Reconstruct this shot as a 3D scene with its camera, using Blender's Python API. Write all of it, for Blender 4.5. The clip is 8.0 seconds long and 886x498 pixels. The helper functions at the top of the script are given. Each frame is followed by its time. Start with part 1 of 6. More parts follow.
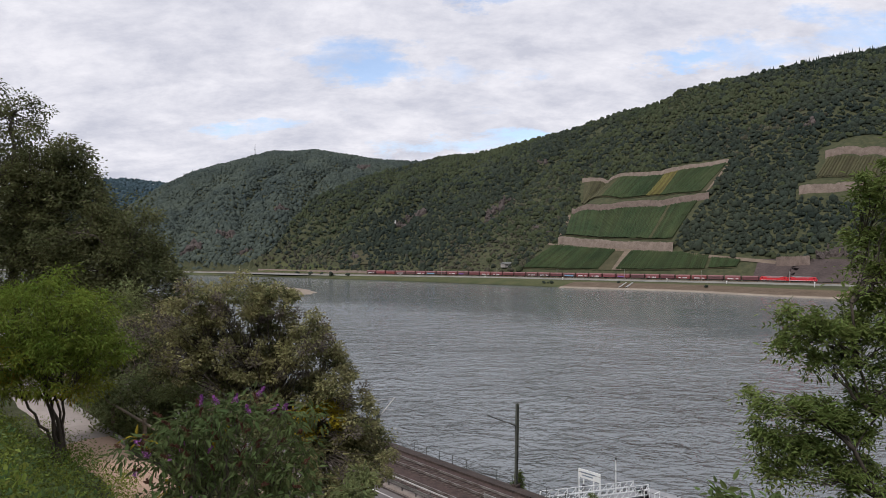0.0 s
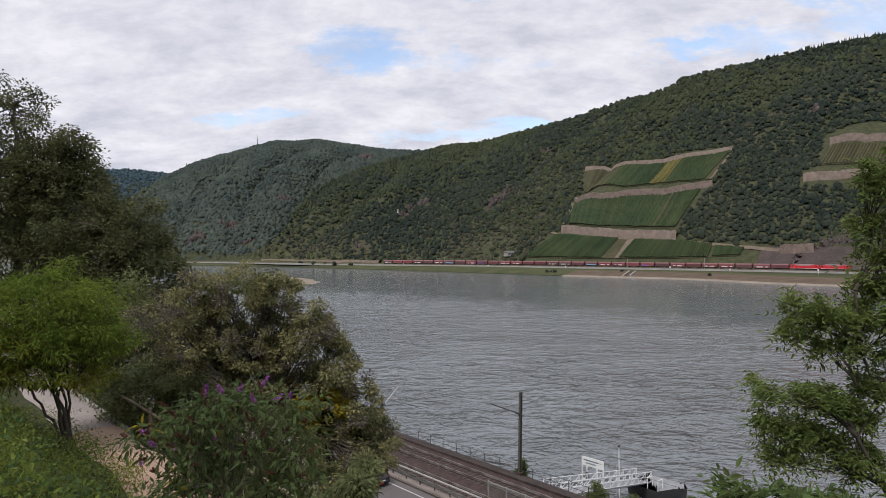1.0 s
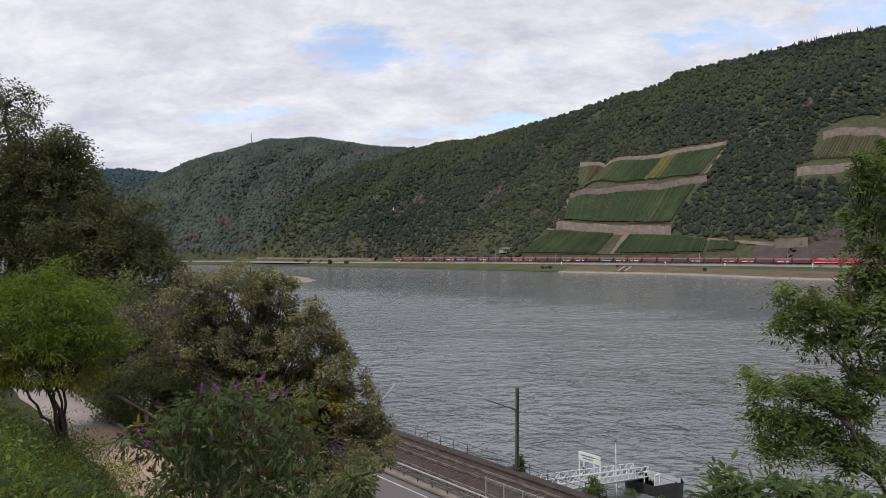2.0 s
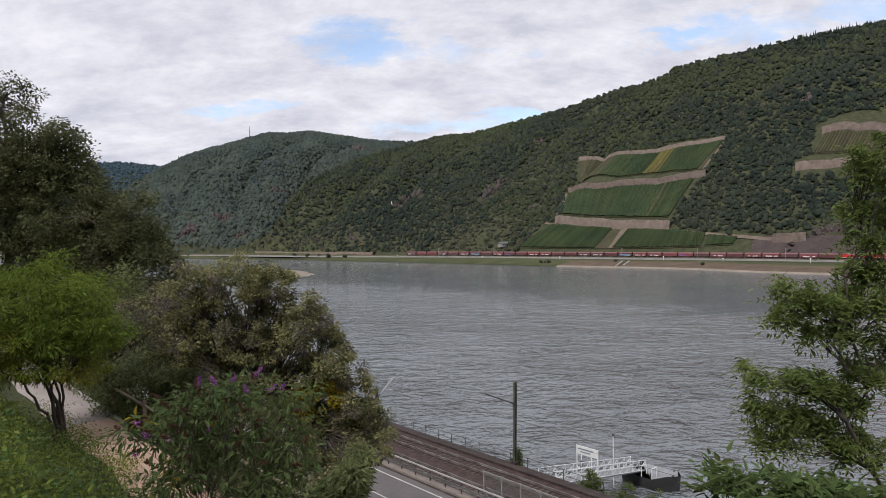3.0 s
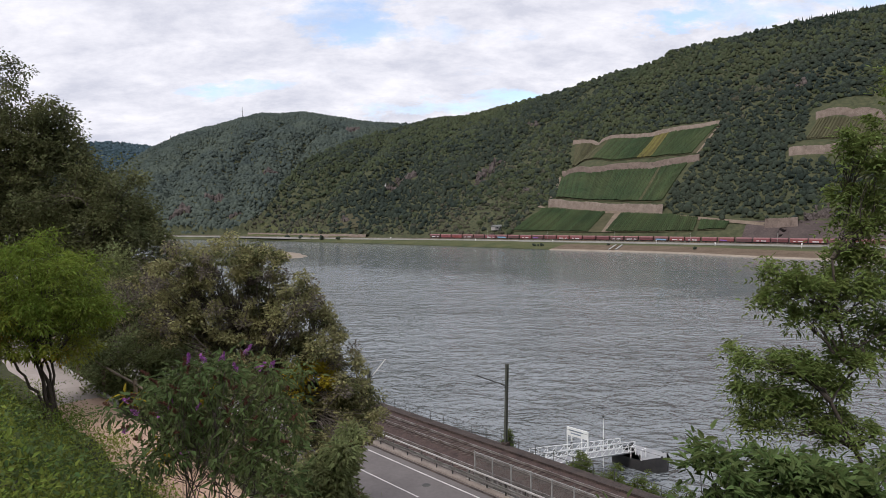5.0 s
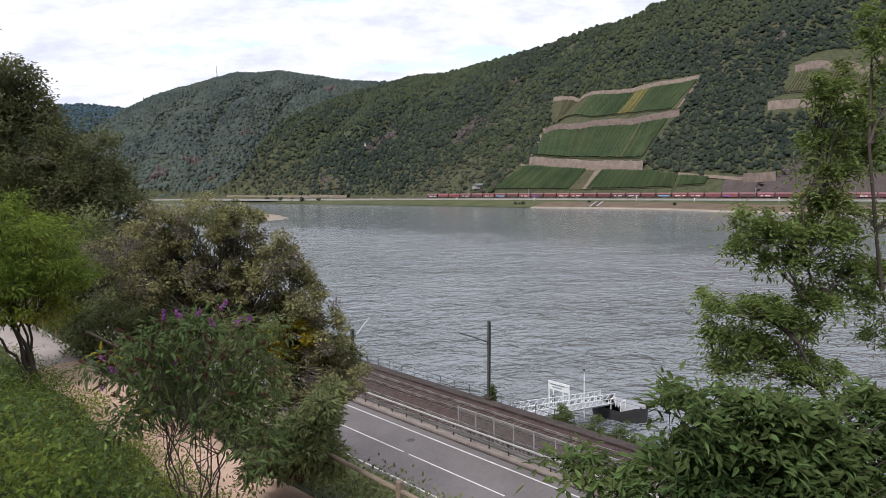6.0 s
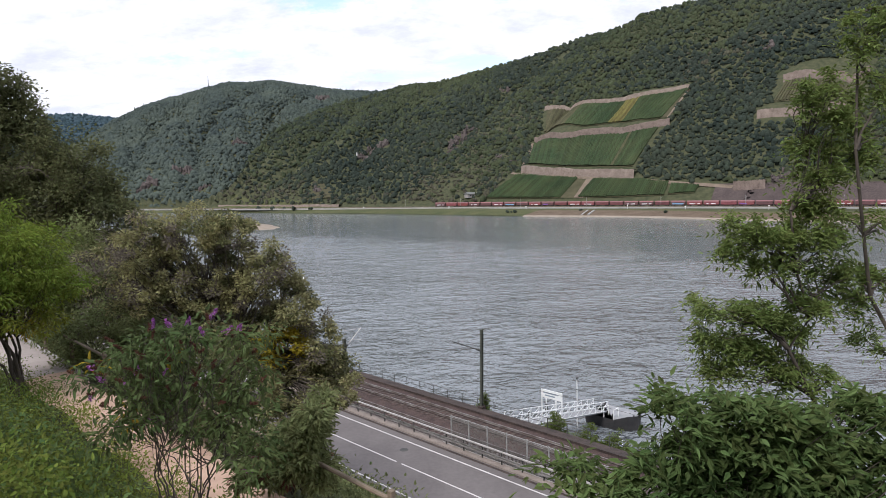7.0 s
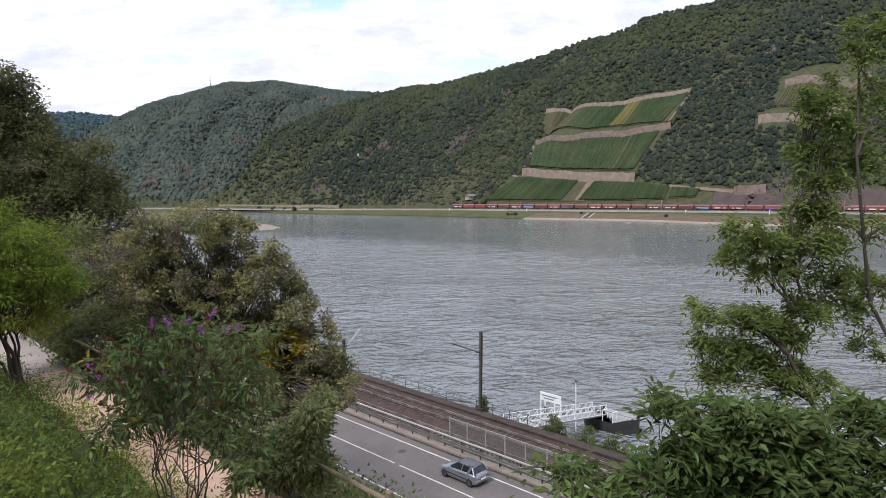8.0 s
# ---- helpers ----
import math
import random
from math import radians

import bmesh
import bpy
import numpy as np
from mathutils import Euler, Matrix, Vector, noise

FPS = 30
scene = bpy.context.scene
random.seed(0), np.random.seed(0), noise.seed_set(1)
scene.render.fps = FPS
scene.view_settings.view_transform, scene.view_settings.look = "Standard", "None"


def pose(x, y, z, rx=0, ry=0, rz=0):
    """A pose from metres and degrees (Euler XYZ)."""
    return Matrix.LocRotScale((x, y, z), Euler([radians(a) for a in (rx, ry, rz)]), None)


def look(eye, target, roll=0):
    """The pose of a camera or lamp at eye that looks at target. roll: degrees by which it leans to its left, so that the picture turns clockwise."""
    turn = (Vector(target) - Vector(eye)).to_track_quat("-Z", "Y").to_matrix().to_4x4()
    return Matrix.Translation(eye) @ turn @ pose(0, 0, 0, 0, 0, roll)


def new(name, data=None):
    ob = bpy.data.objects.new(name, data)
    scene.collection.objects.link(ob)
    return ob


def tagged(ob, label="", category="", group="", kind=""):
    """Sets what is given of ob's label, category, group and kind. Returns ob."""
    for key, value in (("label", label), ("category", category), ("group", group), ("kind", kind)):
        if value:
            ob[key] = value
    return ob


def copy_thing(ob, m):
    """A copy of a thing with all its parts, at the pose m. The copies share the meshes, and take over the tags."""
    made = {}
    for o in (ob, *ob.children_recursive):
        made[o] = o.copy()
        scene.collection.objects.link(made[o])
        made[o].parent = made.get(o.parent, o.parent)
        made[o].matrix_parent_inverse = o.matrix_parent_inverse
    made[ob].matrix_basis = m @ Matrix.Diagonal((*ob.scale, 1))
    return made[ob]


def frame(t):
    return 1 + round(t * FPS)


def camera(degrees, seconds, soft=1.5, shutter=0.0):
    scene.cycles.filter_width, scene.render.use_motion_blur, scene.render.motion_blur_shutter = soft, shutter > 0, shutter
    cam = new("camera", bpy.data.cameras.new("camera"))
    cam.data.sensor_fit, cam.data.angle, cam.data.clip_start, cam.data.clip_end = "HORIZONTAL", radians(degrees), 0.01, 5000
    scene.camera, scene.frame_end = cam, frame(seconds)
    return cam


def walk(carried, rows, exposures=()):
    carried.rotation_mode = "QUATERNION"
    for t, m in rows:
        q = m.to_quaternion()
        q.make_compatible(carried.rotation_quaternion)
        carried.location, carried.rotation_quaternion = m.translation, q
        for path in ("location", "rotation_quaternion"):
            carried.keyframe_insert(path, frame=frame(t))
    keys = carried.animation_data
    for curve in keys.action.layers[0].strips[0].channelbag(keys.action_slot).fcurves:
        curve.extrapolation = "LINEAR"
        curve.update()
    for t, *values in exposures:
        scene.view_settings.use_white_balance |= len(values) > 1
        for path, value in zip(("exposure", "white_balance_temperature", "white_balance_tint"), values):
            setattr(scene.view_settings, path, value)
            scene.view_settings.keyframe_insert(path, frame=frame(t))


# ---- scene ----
cam = camera(67.4, 8.0, 0.6)
EYE_Z = 27.0
PATH = (
    (0.0, 0.00, 0.00, 27.00, 0.00, 0.05, 0.50),
    (0.5, 0.00, 0.00, 27.00, 0.51, -0.23, 0.69),
    (1.0, 0.00, 0.00, 27.00, 0.25, -0.88, 0.76),
    (1.5, 0.00, 0.00, 27.00, -0.05, -0.99, 1.15),
    (3.0, 0.02, 0.00, 26.98, -0.27, -1.64, 1.15),
    (3.5, 0.02, 0.00, 26.98, -0.38, -1.79, 0.78),
    (4.0, 0.03, 0.00, 26.98, -0.70, -1.84, 1.23),
    (4.5, 0.04, 0.00, 26.97, -0.56, -1.87, 0.98),
    (5.0, 0.06, 0.00, 26.94, -0.82, -3.14, 0.73),
    (5.2, 0.08, 0.00, 26.92, -1.20, -4.45, 0.95),
    (6.3, 0.14, 0.00, 26.84, -2.75, -6.70, 1.60),
    (6.5, 0.14, 0.00, 26.84, -2.94, -6.23, 1.67),
    (7.0, 0.15, 0.00, 26.83, -3.14, -5.91, 1.72),
    (7.5, 0.15, 0.00, 26.83, -3.17, -5.78, 1.34),
    (8.0, 0.15, 0.00, 26.83, -3.07, -5.76, 1.17),
)
EXPOSURE = ((0.0, 0.0, 6350, 13), (4.5, 0.06, 6350, 13), (5.2, 0.24, 6350, 13), (6.3, 0.48, 6150, 13), (8.0, 0.50, 6150, 13))
walk(cam, [(t, pose(x, y, z, 90 + pitch, roll, yaw)) for t, x, y, z, yaw, pitch, roll in PATH], EXPOSURE)

# ---- sky and sun ----
SUN_ELEVATION, SUN_AZIMUTH = 48.0, 215.0   # degrees; azimuth clockwise from +y
world = bpy.data.worlds.new("sky")
scene.world = world
world.use_nodes = True
wn, wl = world.node_tree.nodes, world.node_tree.links
wn.clear()


def wnode(kind, **values):
    n = wn.new(kind)
    for k, v in values.items():
        n.inputs[k].default_value = v
    return n


def build_sky():
    sky = wn.new("ShaderNodeTexSky")
    sky.sky_type, sky.sun_disc = "NISHITA", False
    sky.sun_elevation, sky.sun_rotation = radians(SUN_ELEVATION), radians(SUN_AZIMUTH)
    clear = wnode("ShaderNodeBackground", Strength=0.20)
    wl.new(sky.outputs[0], clear.inputs[0])
    co = wn.new("ShaderNodeTexCoord")
    sep = wn.new("ShaderNodeSeparateXYZ")
    wl.new(co.outputs["Generated"], sep.inputs[0])
    up = wn.new("ShaderNodeMath")
    up.operation, up.inputs[1].default_value = "MAXIMUM", 0.0
    wl.new(sep.outputs[2], up.inputs[0])
    lift = wn.new("ShaderNodeMath")
    lift.operation, lift.inputs[1].default_value = "ADD", 0.35
    wl.new(up.outputs[0], lift.inputs[0])
    flat = wn.new("ShaderNodeCombineXYZ")
    for i in (0, 1):
        div = wn.new("ShaderNodeMath")
        div.operation = "DIVIDE"
        wl.new(sep.outputs[i], div.inputs[0])
        wl.new(lift.outputs[0], div.inputs[1])
        wl.new(div.outputs[0], flat.inputs[i])
    place = wn.new("ShaderNodeMapping")
    place.inputs["Location"].default_value = CLOUD_OFFSET
    place.inputs["Rotation"].default_value = (0, 0, radians(-14))
    place.inputs["Scale"].default_value = (0.95, 1.35, 1)
    wl.new(flat.outputs[0], place.inputs[0])
    cover = wnode("ShaderNodeTexNoise", Scale=3.0, Detail=9, Roughness=0.64, Distortion=0.3)
    wl.new(place.outputs[0], cover.inputs[0])
    warp = wnode("ShaderNodeTexNoise", Scale=9.0, Detail=7, Roughness=0.66)
    wl.new(place.outputs[0], warp.inputs[0])
    bend = wn.new("ShaderNodeVectorMath")
    bend.operation, bend.inputs[1].default_value = "SUBTRACT", (0.5, 0.5, 0.5)
    wl.new(warp.outputs["Color"], bend.inputs[0])
    grow = wn.new("ShaderNodeVectorMath")
    grow.operation, grow.inputs[1].default_value = "MULTIPLY", (0.34, 0.20, 0)
    wl.new(bend.outputs[0], grow.inputs[0])
    bent_flat = wn.new("ShaderNodeVectorMath")
    wl.new(flat.outputs[0], bent_flat.inputs[0])
    wl.new(grow.outputs[0], bent_flat.inputs[1])
    level = cover.outputs["Fac"]
    for x, y, rx, ry, deep in CLOUD_GAPS:
        off = wn.new("ShaderNodeVectorMath")
        off.operation, off.inputs[1].default_value = "SUBTRACT", (x, y, 0)
        wl.new(bent_flat.outputs[0], off.inputs[0])
        fit = wn.new("ShaderNodeVectorMath")
        fit.operation, fit.inputs[1].default_value = "MULTIPLY", (1 / rx, 1 / ry, 1)
        wl.new(off.outputs[0], fit.inputs[0])
        far = wn.new("ShaderNodeVectorMath")
        far.operation = "LENGTH"
        wl.new(fit.outputs[0], far.inputs[0])
        hole = wnode("ShaderNodeMapRange")
        hole.inputs[1].default_value, hole.inputs[2].default_value = 0.35, 1.15
        hole.inputs[3].default_value, hole.inputs[4].default_value = deep, 0.0
        wl.new(far.outputs["Value"], hole.inputs[0])
        less = wn.new("ShaderNodeMath")
        less.operation = "SUBTRACT"
        wl.new(level, less.inputs[0])
        wl.new(hole.outputs[0], less.inputs[1])
        level = less.outputs[0]
    ramp = wn.new("ShaderNodeValToRGB")
    ramp.color_ramp.elements[0].position, ramp.color_ramp.elements[1].position = 0.14, 0.37
    ramp.color_ramp.elements[0].color = (0.22, 0.22, 0.22, 1)     # thin veil left in the gaps
    wl.new(level, ramp.inputs[0])
    shade = wnode("ShaderNodeTexNoise", Scale=5.2, Detail=10, Roughness=0.66, Distortion=0.15)
    wl.new(place.outputs[0], shade.inputs[0])
    tone = wn.new("ShaderNodeValToRGB")
    tone.color_ramp.elements[0].position, tone.color_ramp.elements[1].position = 0.34, 0.66
    tone.color_ramp.elements[0].color = (0.60, 0.615, 0.685, 1)
    tone.color_ramp.elements[1].color = (0.89, 0.885, 0.915, 1)
    wl.new(shade.outputs["Fac"], tone.inputs[0])
    cloud = wnode("ShaderNodeBackground", Strength=1.0)
    wl.new(tone.outputs[0], cloud.inputs[0])
    both = wn.new("ShaderNodeMixShader")
    wl.new(ramp.outputs[0], both.inputs[0])
    wl.new(clear.outputs[0], both.inputs[1])
    wl.new(cloud.outputs[0], both.inputs[2])
    out = wn.new("ShaderNodeOutputWorld")
    wl.new(both.outputs[0], out.inputs[0])


CLOUD_OFFSET = (3.1, 1.7, 0.0)
# openings in the cloud sheet: place and size on the sheet, depth
CLOUD_GAPS = ((-0.21, 1.52, 0.17, 0.115, 0.29), (0.02, 1.60, 0.26, 0.075, 0.28), (-0.50, 1.80, 0.18, 0.05, 0.33), (0.52, 1.51, 0.12, 0.05, 0.33), (0.67, 1.45, 0.17, 0.085, 0.35),
              (0.84, 1.33, 0.16, 0.10, 0.33), (0.02, 1.97, 0.22, 0.06, 0.27), (0.27, 1.90, 0.22, 0.05, 0.27), (0.09, 1.31, 0.15, 0.05, 0.27), (1.35, 1.2, 0.3, 0.1, 0.3), (-1.5, 1.3, 0.3, 0.12, 0.3))
build_sky()
sun = new("sun", bpy.data.lights.new("sun", "SUN"))
sun.data.energy, sun.data.angle, sun.data.color = 2.3, radians(11), (1.0, 0.95, 0.88)
az, el = radians(SUN_AZIMUTH), radians(SUN_ELEVATION)
sun.matrix_world = look((math.sin(az) * 50, math.cos(az) * 50, math.tan(el) * 50 + 30), (0, 0, 30))


# ---- materials ----
def material(name, a, b, scale=1.0, rough=0.8, bump=0.0, bump_scale=None, metal=0.0, vary=0.0, island=False,
             fine=0.25, stretch=(1, 1, 1), thin=0.0, spec=0.5, lo=0.35, hi=0.65):
    """Two colours mixed by noise at two scales, with bump, and a shift of value by piece."""
    m = bpy.data.materials.new(name)
    m.use_nodes = True
    n, l = m.node_tree.nodes, m.node_tree.links
    bsdf = n["Principled BSDF"]
    bsdf.inputs["Roughness"].default_value = rough
    bsdf.inputs["Metallic"].default_value = metal
    bsdf.inputs["Specular IOR Level"].default_value = spec
    co = n.new("ShaderNodeTexCoord")
    mp = n.new("ShaderNodeMapping")
    mp.inputs["Scale"].default_value = stretch
    l.new(co.outputs["Object"], mp.inputs[0])
    big = n.new("ShaderNodeTexNoise")
    big.inputs["Scale"].default_value, big.inputs["Detail"].default_value = scale, 4
    small = n.new("ShaderNodeTexNoise")
    small.inputs["Scale"].default_value, small.inputs["Detail"].default_value = scale * 9, 5
    l.new(mp.outputs[0], big.inputs[0])
    l.new(mp.outputs[0], small.inputs[0])
    mixf = n.new("ShaderNodeMix")
    mixf.inputs[0].default_value = fine
    l.new(big.outputs["Fac"], mixf.inputs[2])
    l.new(small.outputs["Fac"], mixf.inputs[3])
    ramp = n.new("ShaderNodeValToRGB")
    ramp.color_ramp.elements[0].position, ramp.color_ramp.elements[1].position = lo, hi
    ramp.color_ramp.elements[0].color, ramp.color_ramp.elements[1].color = (*a, 1), (*b, 1)
    l.new(mixf.outputs[0], ramp.inputs[0])
    colour = ramp.outputs[0]
    if vary:
        source = n.new("ShaderNodeNewGeometry").outputs["Random Per Island"] if island else n.new("ShaderNodeObjectInfo").outputs["Random"]
        span = n.new("ShaderNodeMapRange")
        span.inputs[3].default_value, span.inputs[4].default_value = 1 - vary, 1 + vary
        l.new(source, span.inputs[0])
        hsv = n.new("ShaderNodeHueSaturation")
        l.new(span.outputs[0], hsv.inputs["Value"])
        hue = n.new("ShaderNodeMapRange")
        hue.inputs[3].default_value, hue.inputs[4].default_value = 0.5 - vary * 0.05, 0.5 + vary * 0.04
        l.new(source, hue.inputs[0])
        l.new(hue.outputs[0], hsv.inputs["Hue"])
        l.new(colour, hsv.inputs["Color"])
        colour = hsv.outputs[0]
    l.new(colour, bsdf.inputs["Base Color"])
    if bump:
        bn = n.new("ShaderNodeTexNoise")
        bn.inputs["Scale"].default_value, bn.inputs["Detail"].default_value = bump_scale or scale * 12, 4
        l.new(mp.outputs[0], bn.inputs[0])
        bp = n.new("ShaderNodeBump")
        bp.inputs["Strength"].default_value, bp.inputs["Distance"].default_value = 0.8, bump
        l.new(bn.outputs["Fac"], bp.inputs["Height"])
        l.new(bp.outputs[0], bsdf.inputs["Normal"])
    if thin:
        tr = n.new("ShaderNodeBsdfTranslucent")
        l.new(colour, tr.inputs[0])
        mx = n.new("ShaderNodeMixShader")
        mx.inputs[0].default_value = thin
        l.new(bsdf.outputs[0], mx.inputs[1])
        l.new(tr.outputs[0], mx.inputs[2])
        l.new(mx.outputs[0], n["Material Output"].inputs[0])
    return m


M_UNDER = material("undergrowth", (0.040, 0.048, 0.026), (0.078, 0.080, 0.044), 0.25, 0.95, 0.3, 2.0, spec=0.12)
M_HILL = material("hill_forest", (0.019, 0.028, 0.023), (0.037, 0.046, 0.031), 0.010, 0.95, 0.5, 0.9, lo=0.38, hi=0.62, vary=0.24, island=True, fine=0.40, spec=0.15)
M_HILL_LIGHT = material("hill_light_forest", (0.030, 0.041, 0.023), (0.054, 0.064, 0.032), 0.012, 0.95, 0.5, 0.9, vary=0.2, island=True, fine=0.4, spec=0.15)
M_SHRUBS = material("hill_shrubs", (0.040, 0.041, 0.031), (0.075, 0.072, 0.048), 0.02, 0.95, 0.6, 0.9, vary=0.28, island=True, fine=0.45, spec=0.15)
# the blue is aerial haze, put into the base colours
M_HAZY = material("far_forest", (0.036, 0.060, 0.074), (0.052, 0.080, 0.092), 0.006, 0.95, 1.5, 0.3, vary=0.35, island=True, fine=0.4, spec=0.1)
M_ROCK = material("slate_rock", (0.042, 0.035, 0.034), (0.115, 0.092, 0.084), 0.12, 0.9, 0.6, 0.8, fine=0.5)
M_WALLSTONE = material("terrace_stone", (0.130, 0.102, 0.086), (0.27, 0.218, 0.186), 0.25, 0.9, 0.25, 1.5, fine=0.55, vary=0.2, spec=0.12)
M_EARTH = material("vineyard_soil", (0.045, 0.048, 0.026), (0.085, 0.076, 0.046), 0.15, 0.95, 0.1, fine=0.5, spec=0.12)
M_TRACK = material("pale_dirt", (0.12, 0.095, 0.072), (0.20, 0.16, 0.125), 0.2, 0.95, 0.05, fine=0.5, spec=0.12)
M_VINE = material("vine_leaves", (0.024, 0.044, 0.018), (0.048, 0.064, 0.026), 0.035, 0.9, 0.2, 2.0, vary=0.2, island=True, spec=0.2)
M_VINE_DRY = material("dry_vine_leaves", (0.056, 0.056, 0.030), (0.078, 0.074, 0.040), 0.1, 0.9, 0.2, 2.0, vary=0.2, island=True, spec=0.2)
M_VINE_OLD = material("yellowing_vine_leaves", (0.095, 0.085, 0.030), (0.13, 0.115, 0.036), 0.1, 0.9, 0.2, 2.0, vary=0.2, island=True, spec=0.2)
M_BANK = material("bank_grass", (0.048, 0.062, 0.026), (0.100, 0.100, 0.048), 0.06, 0.95, 0.1, fine=0.4, spec=0.12)
M_GRAVEL = material("river_gravel", (0.20, 0.165, 0.13), (0.31, 0.265, 0.215), 0.08, 0.95, 0.05, fine=0.5, spec=0.12)
M_STONEBANK = material("paved_bank", (0.090, 0.066, 0.046), (0.155, 0.118, 0.086), 0.1, 0.9, 0.1, fine=0.5, spec=0.12)
M_ASPHALT = material("asphalt", (0.106, 0.094, 0.092), (0.142, 0.127, 0.124), 0.35, 0.85, 0.004, 60, fine=0.4)
M_FARROAD = material("pale_road", (0.26, 0.26, 0.25), (0.36, 0.35, 0.33), 0.1, 0.9)
M_PAINT = material("road_paint", (0.40, 0.39, 0.38), (0.62, 0.61, 0.59), 1.5, 0.7, fine=0.5)
M_BALLAST = material("ballast", (0.020, 0.011, 0.010), (0.086, 0.054, 0.045), 1.4, 0.95, 0.10, 7, fine=0.7, lo=0.40, hi=0.60)
M_SLEEPER = material("old_sleeper", (0.048, 0.036, 0.031), (0.100, 0.077, 0.066), 2.0, 0.9, 0.01, vary=0.3, stretch=(1, 6, 1))
M_RAIL = material("rail_steel", (0.22, 0.18, 0.16), (0.48, 0.45, 0.43), 1.0, 0.42, metal=0.8)
M_PARAPET = material("dark_river_wall", (0.014, 0.009, 0.008), (0.082, 0.058, 0.048), 0.9, 0.95, 0.10, 4, fine=0.6, lo=0.38, hi=0.64)
M_STEEL = material("galvanised_steel", (0.36, 0.345, 0.335), (0.50, 0.48, 0.465), 1.2, 0.5, metal=0.1, fine=0.4)
M_DULLSTEEL = material("dull_steel", (0.24, 0.24, 0.23), (0.36, 0.36, 0.35), 1.2, 0.6, metal=0.1, fine=0.4)
M_DARKSTEEL = material("dark_steel", (0.045, 0.047, 0.045), (0.085, 0.083, 0.075), 1.5, 0.6, metal=0.4)
M_MAST = material("painted_mast", (0.050, 0.056, 0.045), (0.085, 0.090, 0.072), 1.0, 0.7, fine=0.5)
M_WHITE = material("white_enamel", (0.66, 0.68, 0.68), (0.82, 0.82, 0.81), 0.9, 0.45, fine=0.4)
M_DECK = material("grey_deck", (0.20, 0.21, 0.22), (0.30, 0.30, 0.31), 0.8, 0.6)
M_HULL = material("black_hull", (0.012, 0.012, 0.014), (0.040, 0.038, 0.038), 0.8, 0.5)
M_SAND = material("pink_gravel_path", (0.39, 0.262, 0.195), (0.50, 0.35, 0.262), 0.7, 0.95, 0.01, 30, fine=0.4)
M_CONCRETE = material("pale_concrete", (0.25, 0.235, 0.225), (0.35, 0.33, 0.315), 1.0, 0.9, 0.004, 25)
M_PATH = material("grey_path", (0.27, 0.235, 0.215), (0.36, 0.315, 0.29), 0.8, 0.95, 0.006, 25, fine=0.4)
M_WOOD = material("grey_wood", (0.13, 0.10, 0.07), (0.24, 0.19, 0.14), 2.0, 0.85, 0.004, stretch=(1, 1, 8))
M_BARK = material("bark", (0.035, 0.028, 0.022), (0.085, 0.070, 0.055), 3.0, 0.95, 0.02, 18, stretch=(1, 1, 0.3))


def leaf_material(name, a, b, vary=0.38, thin=0.48):
    return material(name, a, b, 0.6, 0.6, vary=vary, island=True, thin=thin, spec=0.10, fine=0.3)


M_LEAF_DARK = leaf_material("dark_tree_leaves", (0.070, 0.083, 0.038), (0.148, 0.153, 0.068))
M_LEAF_MID = leaf_material("green_shrub_leaves", (0.122, 0.150, 0.066), (0.238, 0.260, 0.112))
M_LEAF_OLIVE = leaf_material("olive_leaves", (0.185, 0.187, 0.090), (0.340, 0.318, 0.156))
M_LEAF_BRIGHT = leaf_material("bright_leaves", (0.108, 0.166, 0.028), (0.220, 0.272, 0.050))
M_LEAF_ASH = leaf_material("ash_leaves", (0.084, 0.128, 0.036), (0.200, 0.248, 0.076))
M_LEAF_BUDDLEIA = leaf_material("buddleia_leaves", (0.066, 0.100, 0.038), (0.150, 0.190, 0.072))
M_LEAF_SHRUB = leaf_material("broad_shrub_leaves", (0.062, 0.106, 0.036), (0.160, 0.210, 0.074))
M_LEAF_LIME = leaf_material("yellow_green_leaves", (0.15, 0.19, 0.028), (0.25, 0.26, 0.045))
M_LEAF_YELLOW = leaf_material("yellow_leaves", (0.25, 0.20, 0.020), (0.34, 0.27, 0.03))
M_LEAF_RED = leaf_material("withered_heads", (0.090, 0.042, 0.030), (0.16, 0.080, 0.055))
M_LEAF_GREY = leaf_material("grey_seed_heads", (0.130, 0.112, 0.092), (0.205, 0.178, 0.152))
M_LEAF_WILLOW = leaf_material("willow_leaves", (0.070, 0.105, 0.026), (0.150, 0.180, 0.050))
M_FLOWER = leaf_material("purple_flowers", (0.26, 0.085, 0.29), (0.44, 0.19, 0.44), thin=0.2)
M_HERB = leaf_material("herb_leaves", (0.085, 0.135, 0.026), (0.215, 0.245, 0.050))


